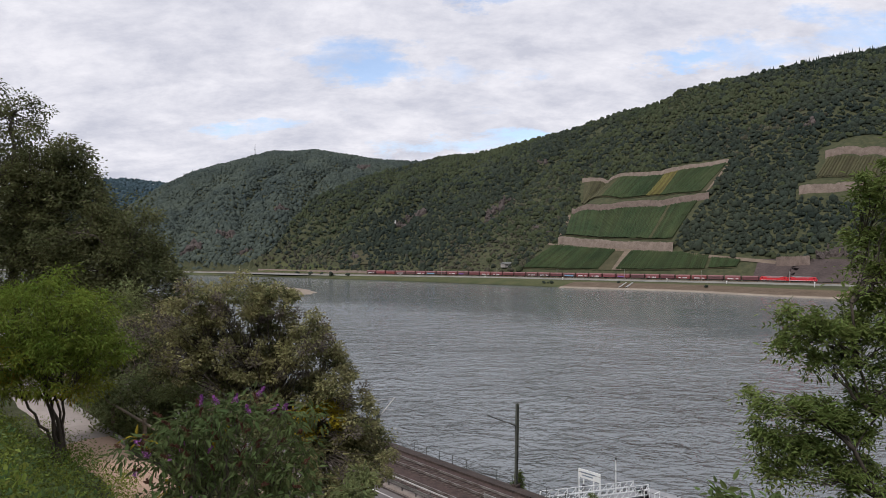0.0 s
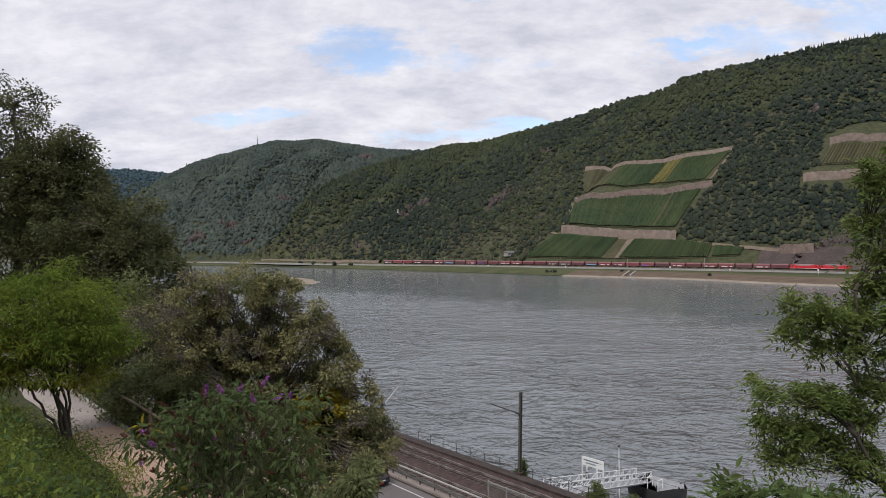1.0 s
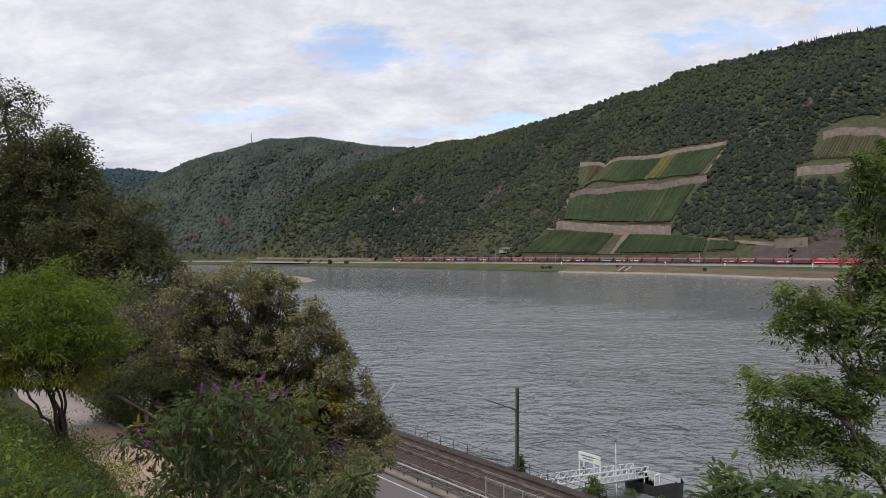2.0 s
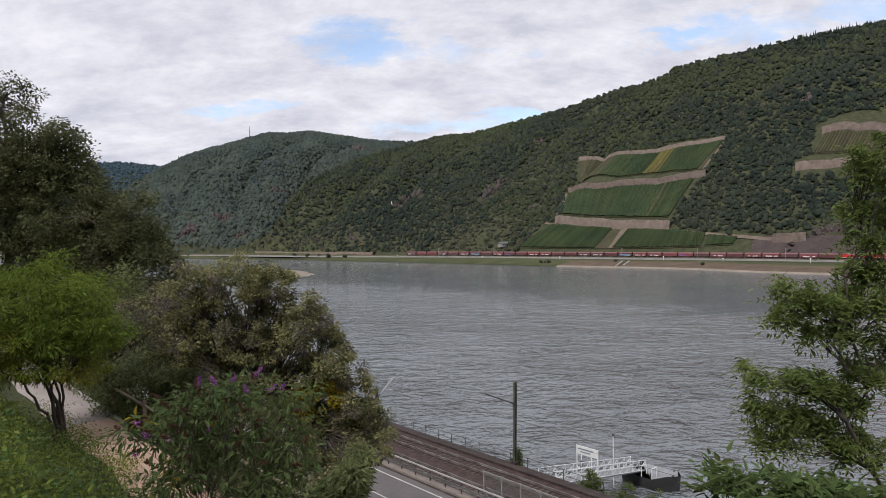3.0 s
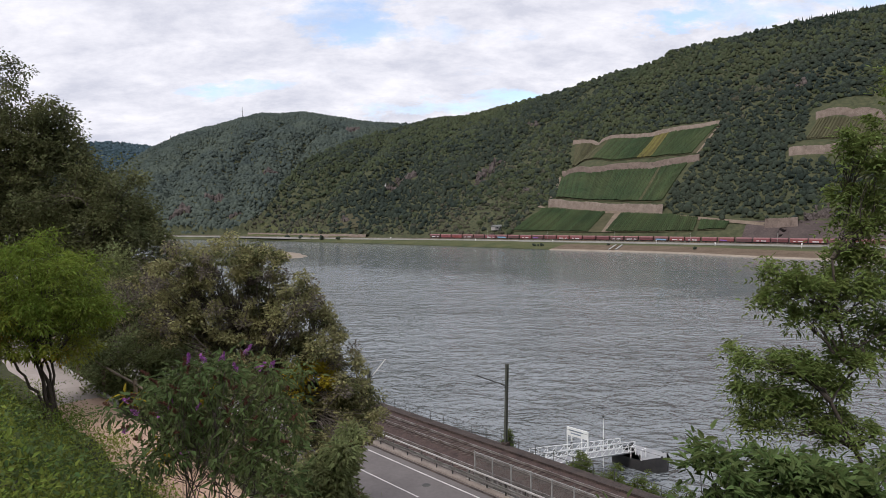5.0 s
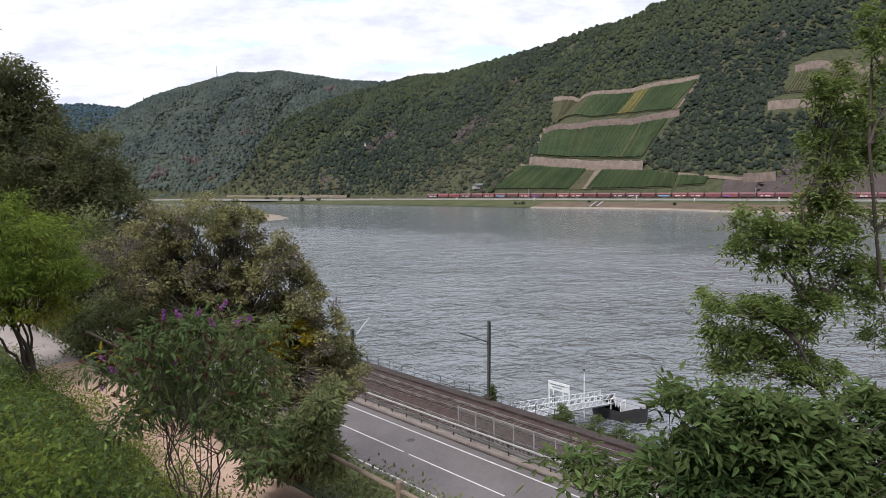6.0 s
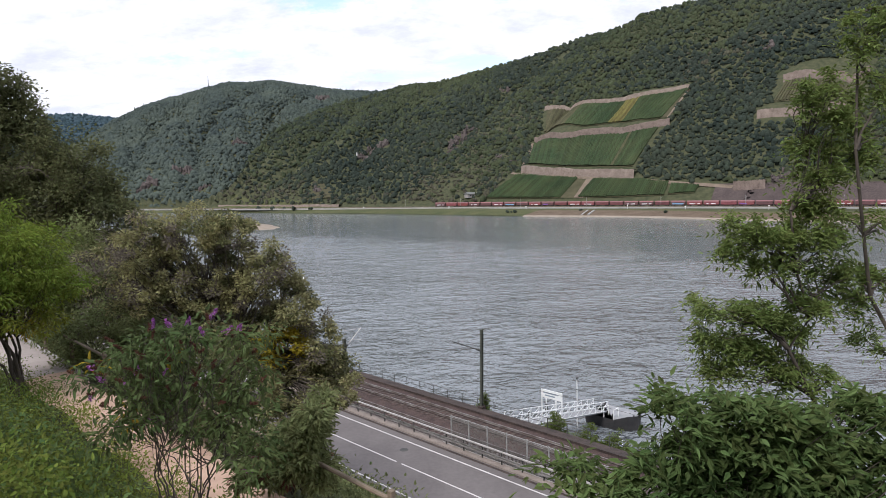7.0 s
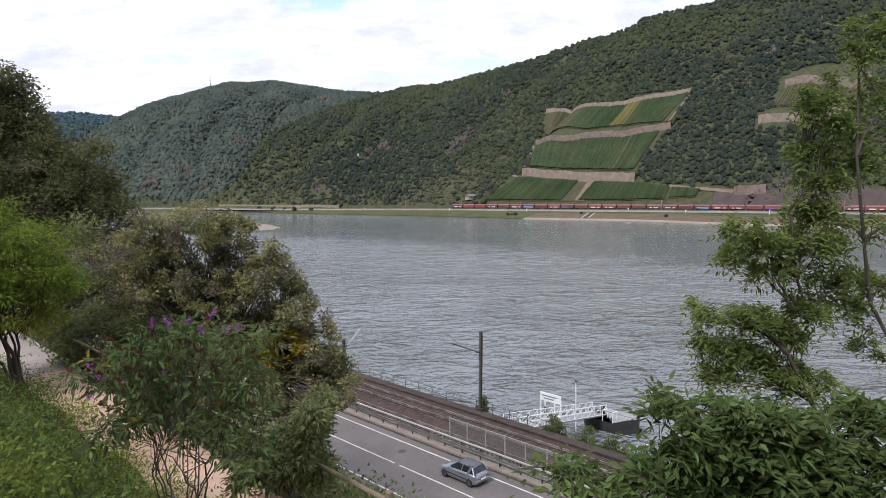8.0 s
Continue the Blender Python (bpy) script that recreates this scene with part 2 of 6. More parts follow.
def water_material():
    m = bpy.data.materials.new("river_water")
    m.use_nodes = True
    n, l = m.node_tree.nodes, m.node_tree.links
    b = n["Principled BSDF"]
    b.inputs["Base Color"].default_value = (0.168, 0.186, 0.198, 1)
    b.inputs["Roughness"].default_value = 0.11
    b.inputs["IOR"].default_value = 1.62
    co = n.new("ShaderNodeTexCoord")

    def swell(scale, turn, stretch, weight, low, high, twist=0.6):
        mp = n.new("ShaderNodeMapping")
        mp.inputs["Rotation"].default_value = (0, 0, radians(turn))
        mp.inputs["Scale"].default_value = stretch
        l.new(co.outputs["Object"], mp.inputs[0])
        t = n.new("ShaderNodeTexNoise")
        t.inputs["Scale"].default_value, t.inputs["Detail"].default_value = scale, 3
        t.inputs["Roughness"].default_value, t.inputs["Distortion"].default_value = 0.55, twist
        l.new(mp.outputs[0], t.inputs[0])
        k = n.new("ShaderNodeMapRange")
        k.interpolation_type = "SMOOTHSTEP"
        k.inputs[1].default_value, k.inputs[2].default_value, k.inputs[4].default_value = low, high, weight
        l.new(t.outputs["Fac"], k.inputs[0])
        return k.outputs[0]

    def calc(kind, p, q):
        k = n.new("ShaderNodeMath")
        k.operation = kind
        l.new(p, k.inputs[0])
        l.new(q, k.inputs[1])
        return k.outputs[0]

    # short wind ripples and sharper crests, gathered into gusty lanes, over a slow swell
    ripples = calc("ADD", swell(1.3, -25, (0.9, 1.1, 1), 0.34, 0.2, 0.8), swell(0.42, 12, (0.85, 1.2, 1), 1.15, 0.44, 0.72))
    ripples = calc("ADD", ripples, swell(0.17, -18, (0.85, 1.2, 1), 2.7, 0.42, 0.75))
    lanes = calc("ADD", swell(0.018, -40, (0.5, 1.6, 1), 0.9, 0.36, 0.62, 1.2), swell(0.07, 20, (0.6, 1.2, 1), 0.45, 0.35, 0.65))
    slow = swell(0.05, 5, (0.8, 1, 1), 0.15, 0.0, 1.0)
    level = n.new("ShaderNodeMath")
    level.inputs[1].default_value = 0.38
    l.new(lanes, level.inputs[0])
    # calmer water in the lee of the far bank
    off = n.new("ShaderNodeVectorMath")
    off.operation, off.inputs[1].default_value = "DOT_PRODUCT", (0.678, 0.735, 0)
    l.new(co.outputs["Object"], off.inputs[0])
    lee = n.new("ShaderNodeMapRange")
    lee.interpolation_type = "SMOOTHSTEP"
    lee.inputs[1].default_value, lee.inputs[2].default_value = 125, 262
    lee.inputs[3].default_value, lee.inputs[4].default_value = 1.0, 0.05
    l.new(off.outputs["Value"], lee.inputs[0])
    rough_water = calc("MULTIPLY", ripples, level.outputs[0])
    total = n.new("ShaderNodeMath")
    l.new(calc("MULTIPLY", rough_water, lee.outputs[0]), total.inputs[0])
    l.new(slow, total.inputs[1])
    bp = n.new("ShaderNodeBump")
    bp.inputs["Strength"].default_value, bp.inputs["Distance"].default_value = 1.0, 0.33
    l.new(total.outputs[0], bp.inputs["Height"])
    l.new(bp.outputs[0], b.inputs["Normal"])
    return m


M_WATER = water_material()
# ---- the lie of the land ----
WATER_Z = -2.5
ALONG, ACROSS = np.array((-0.66, 0.75)), np.array((0.75, 0.66))    # along the near road, and from it to the river
SHORE = np.array(((700, -60), (430, 180), (217, 373), (158, 447), (88, 504), (31, 559), (-46, 632), (-82, 661), (-136, 706), (-193, 754), (-410, 886), (-900, 1120), (-1600, 1250)), float)
TRACK = np.array(((620, 140), (440, 302), (261, 463), (233, 488), (133, 567), (36, 637), (-77, 705), (-150, 752), (-300, 860), (-480, 960), (-900, 1150), (-1600, 1300)), float)
TRACK_Z = 1.5
# azimuth in degrees, distance of the ridge, slope of the sight line to its top
FRONT_RIDGE = np.array(((-17, 830, -0.02), (-14.5, 860, 0.005), (-12.6, 950, 0.049), (-10.75, 1050, 0.083), (-6.9, 1150, 0.111), (-1.6, 1250, 0.1355), (0, 1260, 0.142), (3.3, 1240, 0.147), (5.7, 1200, 0.1575), (10.5, 1150, 0.176), (15.15, 1080, 0.2006), (18.3, 1040, 0.2106), (19.6, 1020, 0.2255), (23.8, 1000, 0.2355), (28.9, 1000, 0.247), (33.8, 1000, 0.251), (60, 1000, 0.25), (90, 900, 0.25)))
BACK_RIDGE = np.array(((-45, 2000, 0.0), (-28, 2000, 0.03), (-25, 2000, 0.07), (-22.75, 1980, 0.0968), (-20.6, 1950, 0.116), (-18, 1920, 0.1273), (-15.8, 1900, 0.140), (-13.5, 1900, 0.1468), (-10.7, 1900, 0.1496), (-7.9, 1900, 0.1436), (-5, 1900, 0.1364), (-1.6, 1900, 0.134), (5, 1950, 0.10), (12, 2000, 0.05)))
FAR_RIDGE = np.array(((-70, 3200, 0.07), (-40, 3200, 0.085), (-28.3, 3200, 0.091), (-27.3, 3200, 0.0977), (-25.6, 3200, 0.1005), (-22.75, 3200, 0.0968), (-19, 3200, 0.09), (-8, 3200, 0.07), (20, 3200, 0.05)))
NEAR_B = (-300, -60, -20, -3, 0.3, 1.2, 2.6, 3.1, 5.2, 6.0, 8.0, 16.0, 25.5, 27.0, 27.6, 46.0, 46.7, 48.0, 52.0, 56.0, 62.0, 90)
NEAR_Z = (150, 62, 36, 25.6, 25.2, 24.0, 22.4, 22.0, 22.0, 21.5, 19.8, 13.2, 5.6, 4.75, 4.6, 4.2, 2.5, 1.0, -1.6, -3.6, -6, -9)


def polar_of(line):
    angle = np.degrees(np.arctan2(line[:, 0], line[:, 1]))
    order = np.argsort(angle)
    return angle[order], np.hypot(line[:, 0], line[:, 1])[order]


def dense(line, n=12):
    """A smooth curve through the corners of a line."""
    k = np.linspace(0, len(line) - 1, (len(line) - 1) * n + 1)
    i = np.minimum(k.astype(int), len(line) - 2)
    f = (k - i)[:, None]
    p0, p1, p2, p3 = (line[np.clip(i + d, 0, len(line) - 1)] for d in (-1, 0, 1, 2))
    return 0.5 * (2 * p1 + (p2 - p0) * f + (2 * p0 - 5 * p1 + 4 * p2 - p3) * f ** 2 + (3 * p1 - p0 - 3 * p2 + p3) * f ** 3)


SHORE_POLAR, TRACK_POLAR = polar_of(dense(SHORE)), polar_of(dense(TRACK))


def waves(x, y, size, seed):
    """Smooth uneven ground, about -1 to 1."""
    total = 0
    for k in range(5):
        a = seed * 1.7 + k * 2.4
        f = (0.7 + 0.35 * k) / size
        total = total + np.sin((x * np.cos(a) + y * np.sin(a)) * f + 3 * k + seed + 0.8 * np.sin((y * np.cos(a) - x * np.sin(a)) * f * 0.7 + seed * k)) / (1 + 0.5 * k)
    return total / 2.2


def folds(x, y, bearing, width, seed):
    """Rounded spurs with sharp gullies between them, about -0.6 to 0.4."""
    return np.sqrt(np.abs(np.sin(np.pi * bearing / width + seed + 0.9 * waves(x, y, 90, seed)))) - 0.6


def ridge_side(table, angle, r, foot, foot_z, bend, fall, tree):
    rr = np.interp(angle, table[:, 0], table[:, 1])
    top = EYE_Z + rr * np.interp(angle, table[:, 0], table[:, 2]) - tree
    s = (r - foot) / np.maximum(rr - foot, 30)
    sc = np.clip(s, 0, 1)
    z = foot_z + (top - foot_z) * (sc ** bend)
    return np.where(s < 0, foot_z + s * 300, np.where(s > 1, top - (r - rr) * fall, z)), sc


def land(x, y):
    """Height of the ground."""
    x, y = np.asarray(x, float), np.asarray(y, float)
    angle, r = np.degrees(np.arctan2(x, y)), np.hypot(x, y)
    b = x * ACROSS[0] + y * ACROSS[1]
    near = np.interp(b, NEAR_B, NEAR_Z)
    near = near + np.where(b < 2.6, waves(x, y, 2.0, 3) * 0.12, 0) + np.where((b > 7) & (b < 25), waves(x, y, 4.0, 5) * 0.5, 0)
    shore = np.interp(angle, *SHORE_POLAR)
    track = np.interp(angle, *TRACK_POLAR)
    foot = track + 14
    u = (r - shore) / (track - shore)
    bank = np.interp(u, (-1.0, 0, 0.05, 0.30, 0.62, 0.78, 1.0, 1.3), (-14, WATER_Z - 0.05, -1.9, 0.35, 0.45, 0.7, TRACK_Z - 0.25, TRACK_Z))
    bank = np.where(np.abs(angle) > 75, -14, bank)
    front, s = ridge_side(FRONT_RIDGE, angle, r, foot, TRACK_Z, 0.93, 0.35, 4.5)
    calm = 1 - np.exp(-((angle - 20) / 8) ** 2) * np.clip(1.7 - 2 * s, 0, 1)
    gully = waves(x, y, 55, 1) * 6 + waves(x, y, 22, 2) * 3 + folds(x, y, angle - 13 * s, 7.5, 3) * 21 * calm + folds(x, y, angle - 18 * s, 4.3, 5) * 6 * calm
    front = front + gully * np.clip(4 * s * (1 - s), 0, 1) * np.clip(s * 3, 0, 1)
    back, s2 = ridge_side(BACK_RIDGE, angle, r, np.maximum(track + 30, 930), 3.0, 0.85, 0.3, 5.5)
    back = back + (waves(x, y, 110, 4) * 18 + waves(x, y, 45, 6) * 7 + folds(x, y, angle - 6 * s2, 5.0, 8) * 34 + folds(x, y, angle + 5 * s2, 2.3, 2) * 14) * np.clip(4 * s2 * (1 - s2), 0, 1)
    back = np.where(r > 920, back, -20)
    far, s3 = ridge_side(FAR_RIDGE, angle, r, 2100, 20.0, 0.9, 0.1, 10)
    far = np.where(r > 2050, far, -20)
    hills = np.maximum(np.maximum(front, back), far)
    other = np.maximum(bank, np.where(r > foot, hills, -20))
    other = np.where((np.abs(angle) > 75), np.where(b > 30, -14, -20), other)
    return np.maximum(near, other)


def drape(points, lift=0.0):
    p = np.asarray(points, float)
    return np.column_stack((p[:, 0], p[:, 1], land(p[:, 0], p[:, 1]) + lift))


# ---- mesh helpers ----
def part(name, bm, mat, parent=None, label=""):
    """One bmesh as one object, under its thing."""
    me = bpy.data.meshes.new(name)
    bm.to_mesh(me)
    bm.free()
    for m in (mat if isinstance(mat, (list, tuple)) else [mat]):
        me.materials.append(m)
    ob = new(name, me)
    ob.parent = parent
    return tagged(ob, label)


def sheet(name, verts, faces, mat, parent=None, smooth=False):
    """Vertices and faces given as arrays, as one object."""
    v, f = np.asarray(verts, np.float32), np.asarray(faces, np.int32)
    me = bpy.data.meshes.new(name)
    me.vertices.add(len(v))
    me.vertices.foreach_set("co", v.ravel())
    me.loops.add(f.size)
    me.loops.foreach_set("vertex_index", f.ravel())
    me.polygons.add(len(f))
    me.polygons.foreach_set("loop_start", np.arange(0, f.size, f.shape[1], dtype=np.int32))
    me.update(calc_edges=True)
    me.validate()
    me.polygons.foreach_set("use_smooth", np.full(len(f), smooth))
    me.materials.append(mat)
    ob = new(name, me)
    ob.parent = parent
    return ob


def thing(name, m, label, category, group=""):
    ob = new(name)
    ob.empty_display_size = 0.2
    ob.matrix_basis = m
    return tagged(ob, label, category, group)


def add_box(bm, size, at=(0, 0, 0), turn=None, bevel=0.0):
    r = bmesh.ops.create_cube(bm, size=1.0)
    vs = r["verts"]
    bmesh.ops.scale(bm, vec=size, verts=vs)
    if bevel:
        es = list({e for v in vs for e in v.link_edges})
        vs = list({v for f in bmesh.ops.bevel(bm, geom=es, offset=bevel, segments=1, affect="EDGES")["faces"] for v in f.verts} | {v for v in vs if v.is_valid})
    if turn is not None:
        bmesh.ops.transform(bm, matrix=turn.to_4x4() if hasattr(turn, "to_4x4") else turn, verts=vs)
    bmesh.ops.translate(bm, vec=at, verts=vs)
    return vs


def box(size, at=(0, 0, 0), turn=None, bevel=0.0):
    bm = bmesh.new()
    add_box(bm, size, at, turn, bevel)
    return bm


def add_rod(bm, a, b, ra, rb=None, sides=6):
    a, b = Vector(a), Vector(b)
    d = b - a
    m = Matrix.Translation((a + b) / 2) @ d.to_track_quat("Z", "Y").to_matrix().to_4x4()
    return bmesh.ops.create_cone(bm, cap_ends=True, segments=sides, radius1=ra, radius2=ra if rb is None else rb, depth=d.length, matrix=m)["verts"]


def rod(a, b, ra, rb=None, sides=6):
    bm = bmesh.new()
    add_rod(bm, a, b, ra, rb, sides)
    return bm


def extrude_profile(outline, half, axis="y"):
    """A closed outline of (along, up), given thickness across."""
    bm = bmesh.new()
    l = [bm.verts.new((p[0], -half, p[1])) for p in outline]
    r = [bm.verts.new((p[0], half, p[1])) for p in outline]
    bm.faces.new(l)
    bm.faces.new(r[::-1])
    for i in range(len(outline)):
        j = (i + 1) % len(outline)
        bm.faces.new((l[j], l[i], r[i], r[j]))
    bmesh.ops.recalc_face_normals(bm, faces=bm.faces)
    return bm


def tube(points, radii, sides=5):
    points = np.asarray(points, float)
    n = len(points)
    d = np.gradient(points, axis=0)
    d /= np.linalg.norm(d, axis=1)[:, None] + 1e-9
    ref = np.where(np.abs(d[:, 2:]) > 0.9, np.array([[1.0, 0, 0]]), np.array([[0, 0, 1.0]]))
    u = np.cross(d, ref)
    u /= np.linalg.norm(u, axis=1)[:, None]
    w = np.cross(d, u)
    k = np.arange(sides) / sides * 2 * np.pi
    v = points[:, None] + (u[:, None] * np.cos(k)[None, :, None] + w[:, None] * np.sin(k)[None, :, None]) * np.asarray(radii)[:, None, None]
    i, j = np.meshgrid(np.arange(n - 1), np.arange(sides), indexing="ij")
    jn = (j + 1) % sides
    f = np.column_stack([q.ravel() for q in (i * sides + j, i * sides + jn, (i + 1) * sides + jn, (i + 1) * sides + j)])
    return v.reshape(-1, 3), f


def structure(ob, label, category="ground"):
    return tagged(ob, label, category, kind="structure")


def near_point(a, b, z):
    """Metres along the near road and across towards the river."""
    p = ALONG * a + ACROSS * b
    return (p[0], p[1], z)


ROAD_YAW = math.degrees(math.atan2(ALONG[1], ALONG[0]))


def corridor(name, b0, b1, z0, z1, a0, a1, mat, depth=0.3):
    """A long slab beside the near road."""
    vs = [near_point(a, b, z) for a in (a0, a1) for b, z in ((b0, z0), (b1, z1), (b1, z1 - depth), (b0, z0 - depth))]
    fs = [(0, 1, 5, 4), (1, 2, 6, 5), (2, 3, 7, 6), (3, 0, 4, 7), (0, 3, 2, 1), (4, 5, 6, 7)]
    bm = bmesh.new()
    bv = [bm.verts.new(v) for v in vs]
    for f in fs:
        bm.faces.new([bv[i] for i in f])
    bmesh.ops.recalc_face_normals(bm, faces=bm.faces)
    return part(name, bm, mat)


def offset_line(line, d):
    t = np.gradient(line, axis=0)
    t /= np.linalg.norm(t, axis=1)[:, None]
    return line + np.column_stack((-t[:, 1], t[:, 0])) * d


def band(name, line, d0, d1, z0, z1, mat, depth=0.5):
    """A strip along a line on the far bank, with thickness."""
    p, q = offset_line(line, d0), offset_line(line, d1)
    n = len(line)
    zz0 = np.broadcast_to(z0, n)
    zz1 = np.broadcast_to(z1, n)
    v = np.concatenate([np.column_stack((p, zz0)), np.column_stack((q, zz1)), np.column_stack((q, zz1 - depth)), np.column_stack((p, zz0 - depth))])
    i = np.arange(n - 1)
    f = np.concatenate([np.column_stack((i + k * n, i + 1 + k * n, i + 1 + ((k + 1) % 4) * n, i + ((k + 1) % 4) * n)) for k in range(4)])
    return sheet(name, v, f, mat)


# ---- ground and water ----
def build_ground():
    fine = np.arange(-44, 44.01, 0.25)
    angle = np.radians(np.concatenate((np.arange(-180, -44, 4.0), fine, np.arange(46, 180, 4.0))))
    r = np.concatenate((np.geomspace(0.03, 60, 130), np.geomspace(63, 330, 40), np.geomspace(340, 1300, 130), np.geomspace(1315, 4800, 60)))
    A, Rr = np.meshgrid(angle, r)
    x, y = np.sin(A) * Rr, np.cos(A) * Rr
    v = np.column_stack((x.ravel(), y.ravel(), land(x, y).ravel()))
    n, m = len(r), len(angle)
    i, j = np.meshgrid(np.arange(n - 1), np.arange(m), indexing="ij")
    k = (j + 1) % m
    f = np.column_stack(((i * m + j).ravel(), (i * m + k).ravel(), ((i + 1) * m + k).ravel(), ((i + 1) * m + j).ravel()))
    ob = sheet("ground", v, f[:, ::-1], M_UNDER, smooth=True)
    structure(ob, "dark scrubby valley slopes with rocks and undergrowth")


build_ground()
bm = bmesh.new()
for v in ((-2500, -1500), (2500, -1500), (2500, 2600), (-2500, 2600)):
    bm.verts.new((*v, WATER_Z))
bm.faces.new(bm.verts)
structure(part("water", bm, M_WATER), "wide grey-green river with small wind ripples", "river")


# ---- near road and railway ----
M_VERGE = material("gravel_verge", (0.17, 0.14, 0.12), (0.27, 0.23, 0.20), 0.8, 0.95, 0.01, 30, fine=0.5)
ROAD_Z = 5.0
structure(corridor("road", 28.0, 36.6, ROAD_Z, ROAD_Z, -150, 260, M_ASPHALT), "grey asphalt two-lane road with white lines", "road")
structure(corridor("kerb", 36.6, 36.75, ROAD_Z + 0.1, ROAD_Z + 0.1, -150, 260, M_VERGE), "low pale concrete kerb beside the road", "kerb")
structure(corridor("pavement", 36.75, 37.5, ROAD_Z + 0.08, ROAD_Z + 0.08, -150, 260, M_VERGE), "narrow pale strip beside the road", "verge")
structure(corridor("gutter", 36.25, 36.5, ROAD_Z + 0.006, ROAD_Z + 0.006, -150, 260, M_PARAPET, 0.005), "dark gutter strip at the road edge", "gutter")
structure(corridor("track_bed", 37.5, 44.4, ROAD_Z - 0.1, ROAD_Z - 0.1, -150, 260, M_BALLAST), "brown ballast bed of the railway", "track bed")
structure(corridor("river_wall", 44.4, 46.6, ROAD_Z + 0.1, ROAD_Z - 0.45, -150, 260, M_PARAPET, 8.0), "dark stone retaining wall above the river", "wall")
for b, z in ((28.9, 0.0), (35.45, 0.0)):
    structure(corridor("road_line", b - 0.07, b + 0.07, ROAD_Z + 0.008, ROAD_Z + 0.008, -150, 260, M_PAINT, 0.007), "white painted road edge line", "road line")
for k in range(-16, 22):
    structure(corridor("road_line", 32.12, 32.24, ROAD_Z + 0.008, ROAD_Z + 0.008, k * 10.5 + 28.2, k * 10.5 + 28.2 + 9.9, M_PAINT, 0.007), "white painted centre line", "road line")


def build_track(b_mid, a0, a1):
    t = thing("railway_track", pose(*near_point(0, b_mid, ROAD_Z - 0.1), 0, 0, ROAD_YAW), "rusty railway track on dark sleepers", "railway track", "near railway tracks")
    for side in (-0.7175, 0.7175):
        bm = bmesh.new()
        add_box(bm, (a1 - a0, 0.07, 0.05), ((a0 + a1) / 2, side, 0.27))
        add_box(bm, (a1 - a0, 0.02, 0.10), ((a0 + a1) / 2, side, 0.195))
        add_box(bm, (a1 - a0, 0.14, 0.03), ((a0 + a1) / 2, side, 0.13))
        part("rail", bm, M_RAIL, t)
    me = None
    n = 0
    for k in range(int((a1 - a0) / 0.62)):
        a = a0 + 0.3 + k * 0.62
        if me is None:
            bm = box((0.25, 2.5, 0.2), (0, 0, -0.055), bevel=0.02)
            ob = part("sleeper", bm, M_SLEEPER, t)
            me = ob.data
        else:
            ob = new("sleeper", me)
            ob.parent = t
        ob.matrix_basis = pose(a, 0, 0, 0, 0, random.uniform(-0.6, 0.6))


TRACK_FAR, TRACK_NEAR = 42.35, 38.6
build_track(TRACK_FAR, -10, 120)
build_track(TRACK_NEAR, -10, 120)

# ---- far bank ----
FAR_LINE = dense(TRACK, 10)
structure(band("far_track_bed", FAR_LINE, 5.0, -5.0, TRACK_Z, TRACK_Z, M_STONEBANK, 1.0), "stony bed of the far railway", "track bed")
structure(band("far_road", FAR_LINE, 21.0, 12.0, 1.1, 1.2, M_FARROAD, 0.6), "pale road along the far bank", "road")
structure(band("far_road_wall", FAR_LINE, 21.6, 21.2, 2.0, 2.0, M_FARROAD, 1.6), "low pale wall beside the far road", "wall")


# ---- hillside: vineyards, walls, woods ----
def along_line(line, u):
    line = np.asarray(line, float)
    d = np.concatenate(([0], np.cumsum(np.linalg.norm(np.diff(line, axis=0), axis=1))))
    s = np.asarray(u) * d[-1]
    return np.column_stack([np.interp(s, d, line[:, k]) for k in range(2)])


def inside(poly, x, y):
    poly = np.asarray(poly, float)
    hit = np.zeros(np.shape(x), bool)
    for (x0, y0), (x1, y1) in zip(poly, np.roll(poly, -1, 0)):
        cross = ((y0 > y) != (y1 > y)) & (x < (x1 - x0) * (y - y0) / (y1 - y0 + 1e-9) + x0)
        hit ^= cross
    return hit


def grid_faces(n, m):
    i, j = np.meshgrid(np.arange(n - 1), np.arange(m - 1), indexing="ij")
    return np.column_stack([k.ravel() for k in (i * m + j, (i + 1) * m + j, (i + 1) * m + j + 1, i * m + j + 1)])


